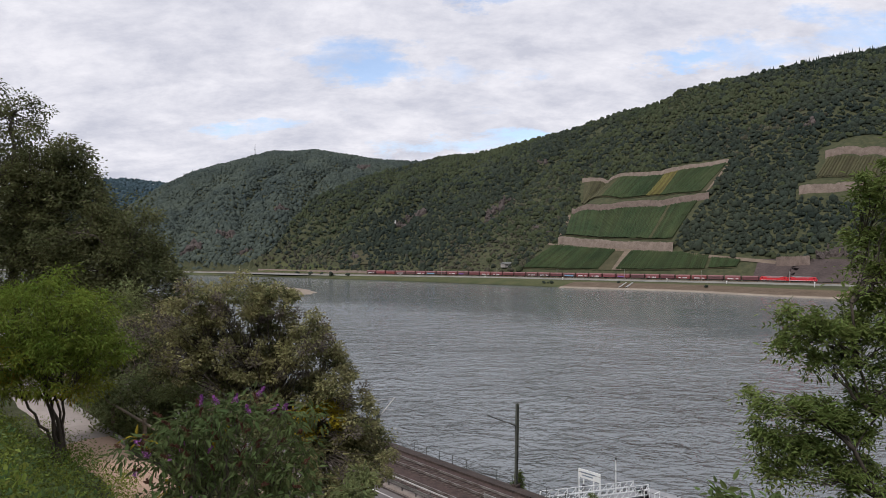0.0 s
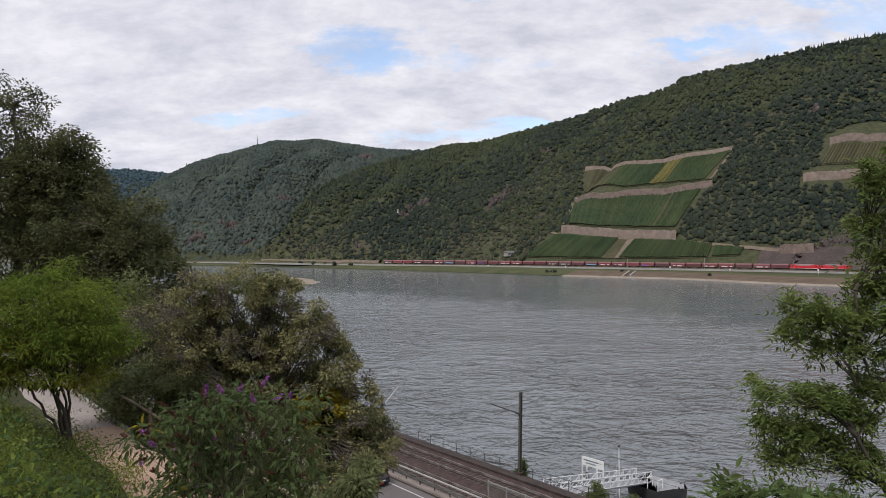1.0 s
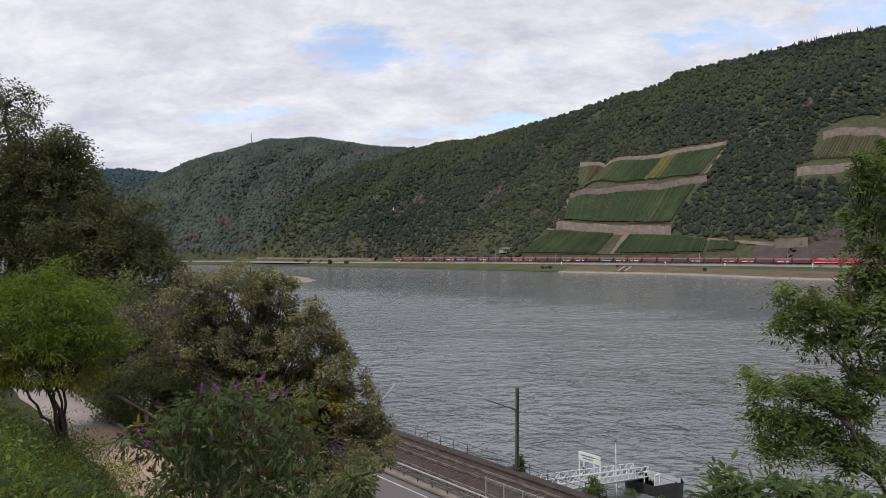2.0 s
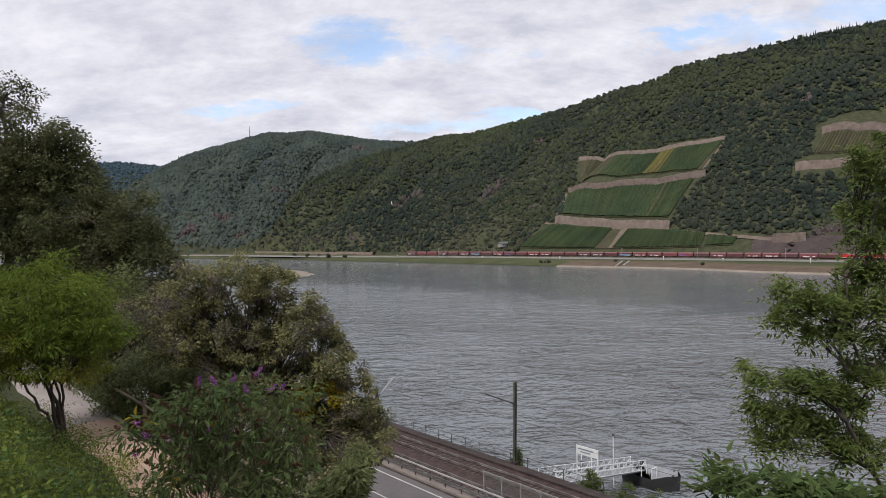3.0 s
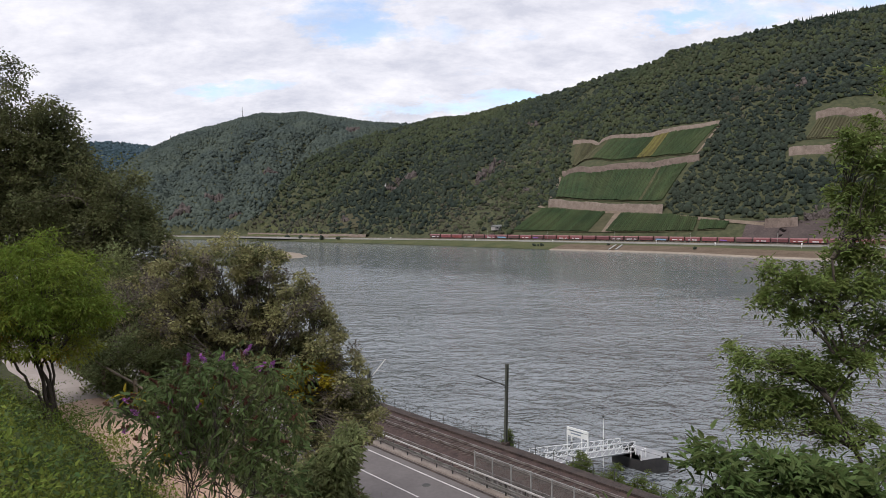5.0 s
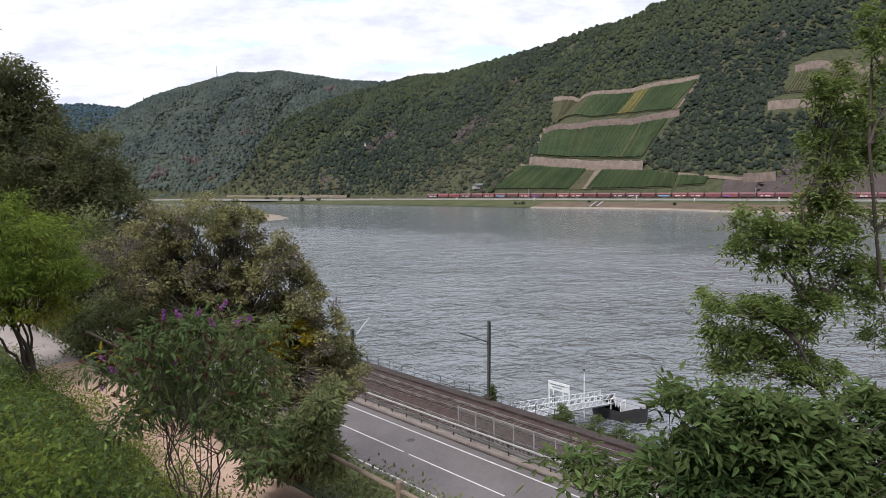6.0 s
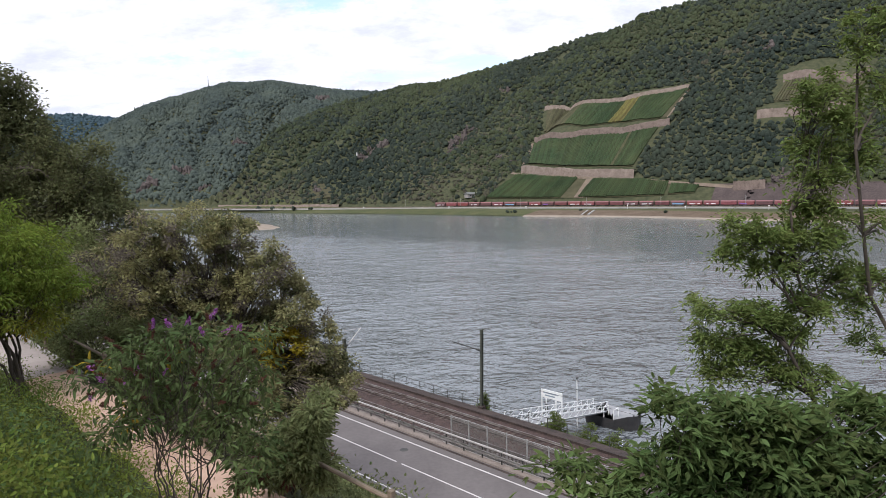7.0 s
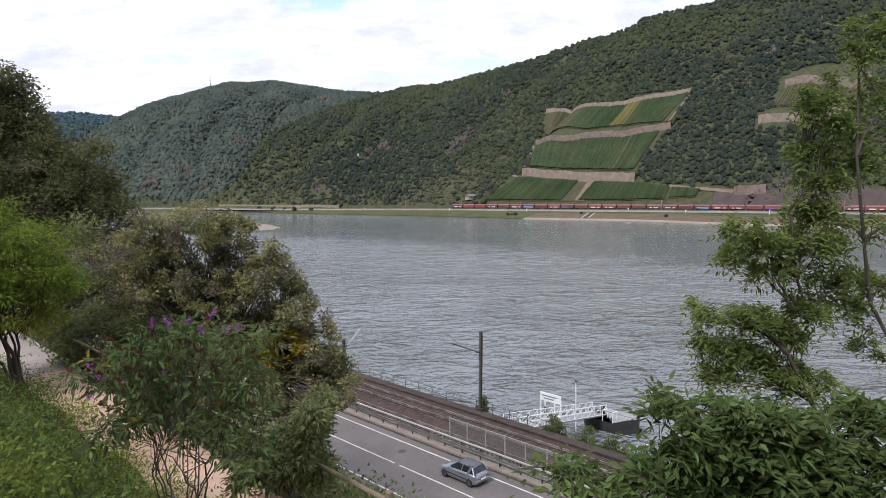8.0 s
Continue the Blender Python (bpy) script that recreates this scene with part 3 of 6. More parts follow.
def vineyard(top, bottom, rows, label, yellow=(2, 2), bare=(2, 2), dry=(2, 2), slant=0.0):
    """A sloping field between two lines on the hill, with rows of vines running down it."""
    t = thing("vineyard", Matrix(), label, "vineyard", "terraced vineyards")
    u = np.linspace(0, 1, 40)
    T, B = along_line(top, u), along_line(bottom, u)
    w = np.linspace(0, 1, 16)[:, None, None]
    P = (T[None] * (1 - w) + B[None] * w).reshape(-1, 2)
    sheet("soil", drape(P, 0.7), grid_faces(16, 40), M_EARTH, t, True)
    for name, mat, keep in (("vine_foliage", M_VINE, lambda q: not (yellow[0] < q < yellow[1]) and not (bare[0] < q < bare[1]) and not (dry[0] < q < dry[1])), ("dry_foliage", M_VINE_DRY, lambda q: dry[0] < q < dry[1]), ("yellowing_foliage", M_VINE_OLD, lambda q: yellow[0] < q < yellow[1])):
        V, F = [], []
        for k in range(rows):
            q = (k + 0.5) / rows
            if not keep(q):
                continue
            a = along_line(top, [min(1, max(0, q + slant))])[0]
            b = along_line(bottom, [min(1, max(0, q - slant))])[0]
            steps = 26
            f = np.linspace(0.01, 0.99, steps)[:, None]
            line = drape(a * (1 - f) + b * f, 0.7)
            line[:, :2] += np.random.normal(0, 0.10, (steps, 2))
            side = np.array((-(b - a)[1], (b - a)[0])) / np.linalg.norm(b - a)
            hgt = np.random.uniform(1.0, 1.9, steps)
            wid = np.random.uniform(0.55, 0.95, steps)
            ring = []
            for sx, sz in ((-1, 0), (-0.9, 0.7), (0, 1), (0.9, 0.7), (1, 0)):
                p = line.copy()
                p[:, :2] += side * (sx * wid)[:, None]
                p[:, 2] += sz * hgt
                ring.append(p)
            base = len(V) * steps * 5
            V.append(np.stack(ring, 1).reshape(-1, 3))
            F.append(grid_faces(steps, 5) + base)
        if V:
            tagged(sheet(name, np.concatenate(V), np.concatenate(F), mat, t), kind="stuff")
    return t


def terrace_wall(line, height, label, thick=1.2, stone=None):
    """A long dry-stone wall that holds up a terrace, in courses of uneven height."""
    n = 60
    p = along_line(line, np.linspace(0, 1, n))
    base = drape(p)
    wob = waves(p[:, 0], p[:, 1], 6, 7) * 0.2 + np.random.normal(0, 0.25, n)
    d = np.gradient(p, axis=0)
    d /= np.linalg.norm(d, axis=1)[:, None]
    nrm = np.column_stack((-d[:, 1], d[:, 0]))
    if (nrm * p).sum() > 0:
        nrm = -nrm
    rows = []
    for off, z in ((1.0, -3.0), (0.75, height * 0.33), (0.5, height * 0.66), (0.25, height), (-thick, height + 0.05), (-thick - 6, height - 1.0)):
        q = np.column_stack((p + nrm * off, base[:, 2] + z + (wob if z > 0 else 0)))
        q[:, :2] += np.random.normal(0, 0.10, (n, 2))
        rows.append(q)
    ob = sheet("terrace_wall", np.concatenate(rows), grid_faces(6, n), stone or M_WALLSTONE)
    return tagged(ob, label, "stone wall", "terrace walls")


def hill_track(name, line, width, label):
    p = along_line(line, np.linspace(0, 1, 40))
    q = np.concatenate((offset_line(p, width / 2), offset_line(p, -width / 2)))
    z = drape(q, 0.9)[:, 2]
    return structure(sheet(name, np.column_stack((q, z)), grid_faces(2, 40), M_TRACK), label, "track")


W1 = ((170, 807), (196, 787), (220, 744), (249, 700), (277, 682), (292, 677))
F1 = (((172, 803), (195, 786), (219, 740), (248, 698), (276, 680), (289, 677)), ((159, 756), (190, 704), (219, 682), (237, 653), (254, 639)))
W2 = ((144, 740), (165, 701), (185, 686), (208, 667), (227, 640), (251, 625))
F2 = (((143, 737), (164, 699), (184, 683), (207, 664), (226, 638), (241, 628)), ((125, 677), (151, 643), (177, 618), (203, 590)))
W3 = ((116, 667), (139, 637), (164, 609), (184, 591), (199, 574))
F3 = (((110, 666), (138, 633), (163, 606), (194, 575), (219, 547)), ((76, 638), (138, 590), (186, 553), (210, 535)))
vineyard(*F1, 100, "steep vineyard of green and yellowing vine rows", (0.60, 0.70), dry=(0.0, 0.24), slant=0.04)
vineyard(*F2, 92, "steep green vineyard between two stone walls", dry=(0.80, 0.83))
vineyard(*F3, 92, "low green vineyard above the far railway", bare=(0.46, 0.55))
vineyard(((220, 544), (236, 527)), ((213, 534), (230, 522)), 14, "small patch of vines beside the hill track")
vineyard(((350, 604), (375, 583), (400, 562)), ((327, 584), (356, 568), (377, 542)), 26, "small dry vineyard plot high on the slope", dry=(0, 1))
terrace_wall(W1, 4.6, "long pale stone wall at the top of the vineyard")
terrace_wall(W2, 6.2, "pale stone terrace wall between vineyards")
terrace_wall(W3, 7.2, "tall brownish stone terrace wall above the lower vineyard")
terrace_wall(((350, 607), (365, 598), (385, 582), (403, 565)), 6.5, "pale stone wall above the dry vineyard plot")
terrace_wall(((308, 574), (321, 566), (344, 557), (361, 532)), 7.0, "pale stone wall under the dry vineyard plot")
terrace_wall(((254, 506), (262, 499), (272, 492)), 7.0, "grey stone retaining wall by the hill track")
hill_track("hill_track", ((107, 673), (120, 653), (163, 607), (200, 567), (233, 532), (264, 500)), 3.4, "pale dirt track slanting down the hillside")
hill_track("hill_track", ((169, 601), (151, 580)), 9.0, "bare brown strip of earth between vines")
hill_track("hill_steps", ((141, 737), (132, 710), (121, 684)), 3.0, "pale stone steps up the side of the vineyard")
hill_track("hill_steps", ((294, 678), (274, 658), (254, 638)), 2.2, "narrow worn strip along the vineyard edge")

CLEAR = [((168, 806), (209, 776), (253, 714), (297, 684), (254, 631), (243, 622), (203, 586), (200, 572), (237, 530), (266, 500), (259, 495), (230, 515), (208, 531), (72, 632), (106, 674), (117, 672), (125, 685), (142, 743), (157, 759)),
         ((358, 629), (432, 593), (363, 516), (305, 570), (313, 586), (327, 585))]
ROCKS = ((-48, 892, 15), (-29, 884, 20), (-56, 868, 16), (70, 848, 17), (80, 862, 18), (60, 826, 18), (285, 492, 15), (298, 486, 16), (314, 478, 14), (-369, 977, 26), (-330, 1010, 24), (-284, 942, 16), (-191, 1576, 30), (-278, 1135, 22), (379, 687, 13), (148, 978, 14), (53, 809, 12), (-101, 770, 14), (102, 722, 10), (112, 700, 8))


def crown_template(rng, detail, squash=0.85):
    bm = bmesh.new()
    bmesh.ops.create_icosphere(bm, subdivisions=detail, radius=1.0)
    v = np.array([p.co for p in bm.verts])
    f = np.array([[q.index for q in p.verts] for p in bm.faces])
    bm.free()
    keep = (v[f][:, :, 2].mean(1) > -0.45)
    f = f[keep]
    v = v * rng.uniform(0.74, 1.22, (len(v), 1))
    v[:, 2] *= squash
    return v, f


def lobed_template(rng, lobes):
    """A tree crown of several uneven lobes."""
    V, F, base = [], [], 0
    for k in range(lobes):
        v, f = crown_template(rng, 1, 1.0)
        a = rng.uniform(0, 6.283)
        d = rng.uniform(0.25, 0.75) if k else 0.0
        v = v * rng.uniform(0.44, 0.76) + np.array((math.cos(a) * d, math.sin(a) * d, rng.uniform(-0.35, 0.45) if k else 0.35))
        V.append(v)
        F.append(f + base)
        base += len(v)
    return np.concatenate(V), np.concatenate(F)


def stamp(templates, at, size, tall, rng):
    """Copies of small shapes, joined: their vertices and faces."""
    V, F, base = [], [], 0
    kind = rng.integers(0, len(templates), len(at))
    turn = rng.uniform(0, 6.28, len(at))
    for k, (tv, tf) in enumerate(templates):
        sel = kind == k
        c, s = np.cos(turn[sel])[:, None], np.sin(turn[sel])[:, None]
        x = (tv[None, :, 0] * c - tv[None, :, 1] * s) * size[sel][:, None] + at[sel][:, None, 0]
        y = (tv[None, :, 0] * s + tv[None, :, 1] * c) * size[sel][:, None] + at[sel][:, None, 1]
        z = tv[None, :, 2] * (size[sel] * tall[sel])[:, None] + at[sel][:, None, 2]
        m = sel.sum()
        V.append(np.stack((x, y, z), -1).reshape(-1, 3))
        F.append((tf[None] + (np.arange(m) * len(tv))[:, None, None]).reshape(-1, 3) + base)
        base += m * len(tv)
    return np.concatenate(V), np.concatenate(F)


def hill_points(rng, spacing, r0, r1, a0, a1):
    rows = int((r1 - r0) / spacing)
    pts = []
    for i in range(rows):
        r = r0 + (i + 0.5) * spacing
        k = int(math.radians(a1 - a0) * r / spacing)
        a = np.radians(a0) + (np.arange(k) + rng.uniform(0, 1)) * spacing / r
        rr = r + rng.uniform(-0.45, 0.45, k) * spacing
        aa = a + rng.uniform(-0.45, 0.45, k) * spacing / r
        pts.append(np.column_stack((np.sin(aa) * rr, np.cos(aa) * rr)))
    return np.concatenate(pts)


def plant_hills():
    rng = np.random.default_rng(5)
    small = [lobed_template(rng, 4) for _ in range(14)]
    smaller = [crown_template(rng, 1, 0.9) for _ in range(5)]
    p = hill_points(rng, 4.9, 520, 1290, -16, 41)
    angle, r = np.degrees(np.arctan2(p[:, 0], p[:, 1])), np.hypot(p[:, 0], p[:, 1])
    keep = (r > np.interp(angle, *TRACK_POLAR) + np.where(angle > 23.5, 38, 20)) & (r < np.interp(angle, FRONT_RIDGE[:, 0], FRONT_RIDGE[:, 1]) + 25)
    for poly in CLEAR:
        keep &= ~inside(poly, p[:, 0], p[:, 1])
    for line in (W1, W2, W3):
        for q in along_line(line, np.linspace(0, 1, 40)):
            keep &= (p[:, 0] - q[0]) ** 2 + (p[:, 1] - q[1]) ** 2 > 4.5 ** 2
    thin = waves(p[:, 0], p[:, 1], 30, 9) + 0.5 * waves(p[:, 0], p[:, 1], 9, 4)
    for x, y, s in ROCKS:
        keep &= ((p[:, 0] - x) ** 2 + (p[:, 1] - y) ** 2 > (s * 0.62) ** 2) | (rng.uniform(0, 1, len(p)) < 0.18)
    keep &= rng.uniform(0, 1, len(p)) > np.clip((thin - 0.55) * 0.6, 0, 0.5)
    p, thin = p[keep], thin[keep]
    low = hill_points(rng, 4.6, 530, 800, 6, 41)
    la, lr = np.degrees(np.arctan2(low[:, 0], low[:, 1])), np.hypot(low[:, 0], low[:, 1])
    fill = lr > np.interp(la, *TRACK_POLAR) + 42
    for poly in CLEAR:
        fill &= ~inside(poly, low[:, 0], low[:, 1])
    for line in (W1, W2, W3):
        for q in along_line(line, np.linspace(0, 1, 40)):
            fill &= (low[:, 0] - q[0]) ** 2 + (low[:, 1] - q[1]) ** 2 > 5.5 ** 2
    low = low[fill]
    count = len(p)
    p = np.concatenate((p, low))
    angle, r = np.degrees(np.arctan2(p[:, 0], p[:, 1])), np.hypot(p[:, 0], p[:, 1])
    up = (r - np.interp(angle, *TRACK_POLAR)) / 500
    dry = (waves(p[:, 0], p[:, 1], 60, 12) + rng.normal(0, 0.45, len(p)) - 1.6 * (up - 0.25) - 0.02 * angle) > 0.55
    size = (1.9 + 3.1 * rng.uniform(0, 1, len(p)) ** 1.6) * (0.86 + 0.14 * np.clip(up * 1.6, 0, 1)) * np.where(dry, 0.72, 1.0)
    size[count:] *= 0.6
    tall = rng.uniform(0.75, 1.25, len(p))
    at = drape(p)
    at[:, 2] += size * tall * 0.22
    light = ~dry & (waves(p[:, 0], p[:, 1], 42, 7) + rng.normal(0, 0.55, len(p)) + 0.9 * (up - 0.3) > 0.35)
    for name, sel, mat, label in (("hillside_woods", ~dry & ~light, M_HILL, "dense dark green deciduous woods on the far slope"), ("hillside_woods", light, M_HILL_LIGHT, "lighter yellow-green trees among the woods of the far slope"), ("hillside_scrub", dry, M_SHRUBS, "dry brownish scrub on the lower far slope")):
        v, f = stamp(small, at[sel], size[sel], tall[sel], rng)
        tagged(sheet(name, v, f, mat, smooth=True), label, "woods", kind="stuff")
    # hill behind, and the farthest ridge; both materials carry distance haze
    p = hill_points(rng, 6.8, 925, 1930, -25, 2)
    angle, r = np.degrees(np.arctan2(p[:, 0], p[:, 1])), np.hypot(p[:, 0], p[:, 1])
    keep = (r < np.interp(angle, BACK_RIDGE[:, 0], BACK_RIDGE[:, 1]) + 15) & (r > np.interp(angle, FRONT_RIDGE[:, 0], FRONT_RIDGE[:, 1]) + 5) & (r > np.interp(angle, *TRACK_POLAR) + 22)
    for x, y, s in ROCKS:
        keep &= ((p[:, 0] - x) ** 2 + (p[:, 1] - y) ** 2 > (s * 0.6) ** 2)
    p = p[keep]
    size, tall = rng.uniform(2.9, 6.0, len(p)), rng.uniform(0.65, 1.1, len(p))
    at = drape(p)
    at[:, 2] += size * tall * 0.22
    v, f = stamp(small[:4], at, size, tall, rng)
    tagged(sheet("hillside_woods", v, f, M_HILLBACK_HAZY, smooth=True), "green woods on the hill behind, distance haze in their colour", "woods", kind="stuff")
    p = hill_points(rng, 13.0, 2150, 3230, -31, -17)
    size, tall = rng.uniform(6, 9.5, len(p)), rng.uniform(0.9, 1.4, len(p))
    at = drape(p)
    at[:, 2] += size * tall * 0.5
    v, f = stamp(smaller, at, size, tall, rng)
    tagged(sheet("far_woods", v, f, M_HAZY), "woods on the farthest ridge, coloured blue-green by painted haze", "woods", kind="stuff")
    # conifers along the crests
    cone = bmesh.new()
    bmesh.ops.create_cone(cone, cap_ends=False, segments=6, radius1=0.5, radius2=0.02, depth=2.0)
    cv = np.array([q.co for q in cone.verts])
    cf = np.array([[q.verts[a].index for a in t] for q in cone.faces for t in ((0, 1, 2), (0, 2, 3)) if len(q.verts) == 4])
    cone.free()
    spots = []
    for table, a0, a1, n, deep in ((FRONT_RIDGE, 28, 40, 240, 40), (BACK_RIDGE, -14, 1, 380, 60), (BACK_RIDGE, -22, -16, 20, 40), (FAR_RIDGE, -27.5, -22.5, 120, 60), (FRONT_RIDGE, 18, 28, 18, 30)):
        a = rng.uniform(a0, a1, n)
        rr = np.interp(a, table[:, 0], table[:, 1]) + rng.uniform(-deep, 10, n)
        spots.append(np.column_stack((np.sin(np.radians(a)) * rr, np.cos(np.radians(a)) * rr)))
    p = np.concatenate(spots)
    size = rng.uniform(1.9, 3.4, len(p))
    at = drape(p)
    at[:, 2] += size * 1.1
    v, f = stamp([(cv, cf)], at, size, rng.uniform(1.1, 1.7, len(p)), rng)
    tagged(sheet("ridge_conifers", v, f, M_CONIFER), "dark conifers standing along the hill crests", "woods", kind="stuff")


# paler and bluer than the front woods: distance haze mixed into both greens
M_HILLBACK_HAZY = material("back_forest", (0.040, 0.054, 0.052), (0.072, 0.089, 0.072), 0.007, 0.95, 0.6, 0.5, lo=0.38, hi=0.62, vary=0.18, island=True, fine=0.4, spec=0.1)
M_CONIFER = material("conifer_needles", (0.010, 0.018, 0.014), (0.022, 0.032, 0.022), 0.1, 0.95, vary=0.3, island=True, spec=0.1)
plant_hills()


def rock_outcrop(x, y, s, rng):
    """Jagged slabs of slate leaning out of the slope."""
    t = thing("rock_outcrop", place_on_ground(x, y), "jagged brown slate rocks among the trees", "rocks", "rock outcrops")
    o = np.array((x, y, float(land(x, y))))
    for _ in range(max(9, int(s * 0.9))):
        tv, tf = crown_template(rng, 2, 1.0)
        k = s * rng.uniform(0.06, 0.20)
        tv = tv * np.array((rng.uniform(0.5, 1.2), rng.uniform(0.5, 1.2), rng.uniform(0.8, 2.0))) * k
        tv += rng.normal(0, 0.15 * k, tv.shape)
        q = np.array((x, y)) + rng.normal(0, 0.28 * s, 2)
        tv += np.array((*q, float(land(*q)) + k * 0.35)) - o
        sheet("slab", tv, tf, M_ROCK, t)


def place_on_ground(x, y, rz=0, lift=0.0):
    return pose(x, y, float(land(x, y)) + lift, 0, 0, rz)


rock_rng = np.random.default_rng(8)
for rock in ROCKS:
    rock_outcrop(*rock, rock_rng)


# ---- far bank ----
def shore_band(name, d0, d1, lift0, lift1, mat, label, category, a0=-25, a1=60):
    """A strip beside the far shore, laid on the bank."""
    line = dense(SHORE, 14)
    ang = np.degrees(np.arctan2(line[:, 0], line[:, 1]))
    line = line[(ang > a0) & (ang < a1)]
    rows = []
    for k in np.linspace(0, 1, 6):
        q = offset_line(line, d0 + (d1 - d0) * k)
        rows.append(drape(q, lift0 + (lift1 - lift0) * k))
    structure(sheet(name, np.concatenate(rows), grid_faces(6, len(line)), mat, smooth=True), label, category)


shore_band("bank_grass", -1, -46, 0.22, 0.30, M_BANK, "dry green grass on the far river bank", "grass")
shore_band("stone_bank", -2, -27, 0.36, 0.42, M_STONEBANK, "brown paved slope of the far bank", "bank", 9.5, 60)
shore_band("gravel_edge", 1.5, -2.6, 0.2, 0.5, M_GRAVEL, "pale gravel strip along the far waterline", "gravel", 9.5, 60)


def sand_spit():
    bm = bmesh.new()
    rng = random.Random(3)
    ring = []
    for k in range(36):
        a = k / 36 * 2 * math.pi
        w = 1 + rng.uniform(-0.08, 0.08)
        ring.append((math.cos(a) * 72 * w, math.sin(a) * (23 if math.cos(a) < 0.2 else 19) * w))
    c = bm.verts.new((0, 0, 0.9))
    mid = [bm.verts.new((x * 0.6, y * 0.6, 0.7)) for x, y in ring]
    rim = [bm.verts.new((x, y, -0.6)) for x, y in ring]
    for k in range(36):
        j = (k + 1) % 36
        bm.faces.new((c, mid[k], mid[j]))
        bm.faces.new((mid[k], rim[k], rim[j], mid[j]))
    ob = part("sand_bank", bm, M_GRAVEL)
    ob.matrix_basis = pose(-122, 500, WATER_Z, 0, 0, 119)
    structure(ob, "low pale sandbank in the river", "sandbank")


sand_spit()


def track_hut():
    t = thing("track_hut", place_on_ground(63, 652, 35, 0.0), "small grey hut with a pitched roof beside the railway", "hut")
    part("wall", box((12, 6, 3.6), (0, 0, 1.0)), M_CONCRETE, t)
    bm = extrude_profile(((-3.6, 0), (3.6, 0), (0, 1.7)), 6.6)
    bmesh.ops.transform(bm, matrix=Matrix.Rotation(radians(90), 4, "Z"), verts=bm.verts)
    bmesh.ops.translate(bm, vec=(0, 0, 2.8), verts=bm.verts)
    part("roof", bm, M_SLATE, t)
    for x in (-3, 1, 4):
        part("window", box((1.2, 0.1, 1.2), (x, -3.05, 1.6)), M_GLASSDARK, t)


M_SLATE = material("slate_roof", (0.10, 0.11, 0.105), (0.17, 0.175, 0.165), 0.6, 0.8)
M_GLASSDARK = material("dark_glass", (0.012, 0.014, 0.016), (0.030, 0.034, 0.038), 0.5, 0.12)
track_hut()


def hill_statue():
    x, y = -62, 866
    bm = bmesh.new()
    rings = ((0, 1.3), (1.2, 1.1), (2.4, 0.7), (4.0, 0.9), (5.0, 0.55), (5.4, 0.35), (6.0, 0.45), (6.6, 0.1))
    last = None
    for z, r in ((h * 0.7, w * 0.7) for h, w in rings):
        ring = [bm.verts.new((math.cos(k / 8 * 6.283) * r, math.sin(k / 8 * 6.283) * r, z)) for k in range(8)]
        if last:
            for k in range(8):
                bm.faces.new((last[k], last[(k + 1) % 8], ring[(k + 1) % 8], ring[k]))
        last = ring
    bm.faces.new(last)
    ob = part("statue", bm, M_WHITE)
    ob.matrix_basis = place_on_ground(x, y, 0, 3.0)
    tagged(ob, "small white statue standing on the rocks", "statue")
    bm = bmesh.new()
    bmesh.ops.create_icosphere(bm, subdivisions=2, radius=4)
    for v in bm.verts:
        v.co *= random.uniform(0.8, 1.15)
        v.co.z = v.co.z * 0.9
    rock = part("rock_pedestal", bm, M_ROCK)
    rock.matrix_basis = place_on_ground(x, y, 0, 0.0)
    tagged(rock, "brown rock that carries the statue", "rock")


hill_statue()


def radio_tower():
    a, r = -15.73, 1885.0
    x, y = math.sin(radians(a)) * r, math.cos(radians(a)) * r
    t = thing("radio_tower", place_on_ground(x, y), "thin grey radio mast on the hill crest", "tower")
    part("shaft", rod((0, 0, -1), (0, 0, 34), 1.0, 0.35, 6), M_DARKSTEEL, t)
    part("platform", rod((0, 0, 20), (0, 0, 21), 1.7, 1.7, 8), M_DARKSTEEL, t)


radio_tower()

# ---- small things along the far bank ----
def bank_spot(angle, u):
    """A place on the far bank: bearing in degrees, and how far from the water to the railway."""
    r0, r1 = np.interp(angle, *SHORE_POLAR), np.interp(angle, *TRACK_POLAR)
    r = float(r0 + (r1 - r0) * u)
    return math.sin(radians(angle)) * r, math.cos(radians(angle)) * r


def bank_bush(angle, u, size, rng):
    x, y = bank_spot(angle, u)
    t = thing("bank_bush", place_on_ground(x, y, 0, 0.2), "small dark green bush on the far bank", "bush", "bushes on the far bank")
    v, f = lobed_template(rng, 9)
    sheet("crown", v * size + np.array((0, 0, size * 0.55)), f, M_HILL, t)


bank_rng = np.random.default_rng(15)
for angle, u, size in ((8.6, 0.16, 1.3), (9.25, 0.17, 1.6), (8.95, 0.18, 1.0), (-11.3, 0.3, 2.6), (-9.6, 0.25, 3.0), (-8.2, 0.3, 2.2), (-10.4, 0.35, 2.0), (-12.4, 0.3, 2.8), (14.8, 0.3, 1.2), (21.6, 0.2, 1.4)):
    bank_bush(angle, u, size, bank_rng)


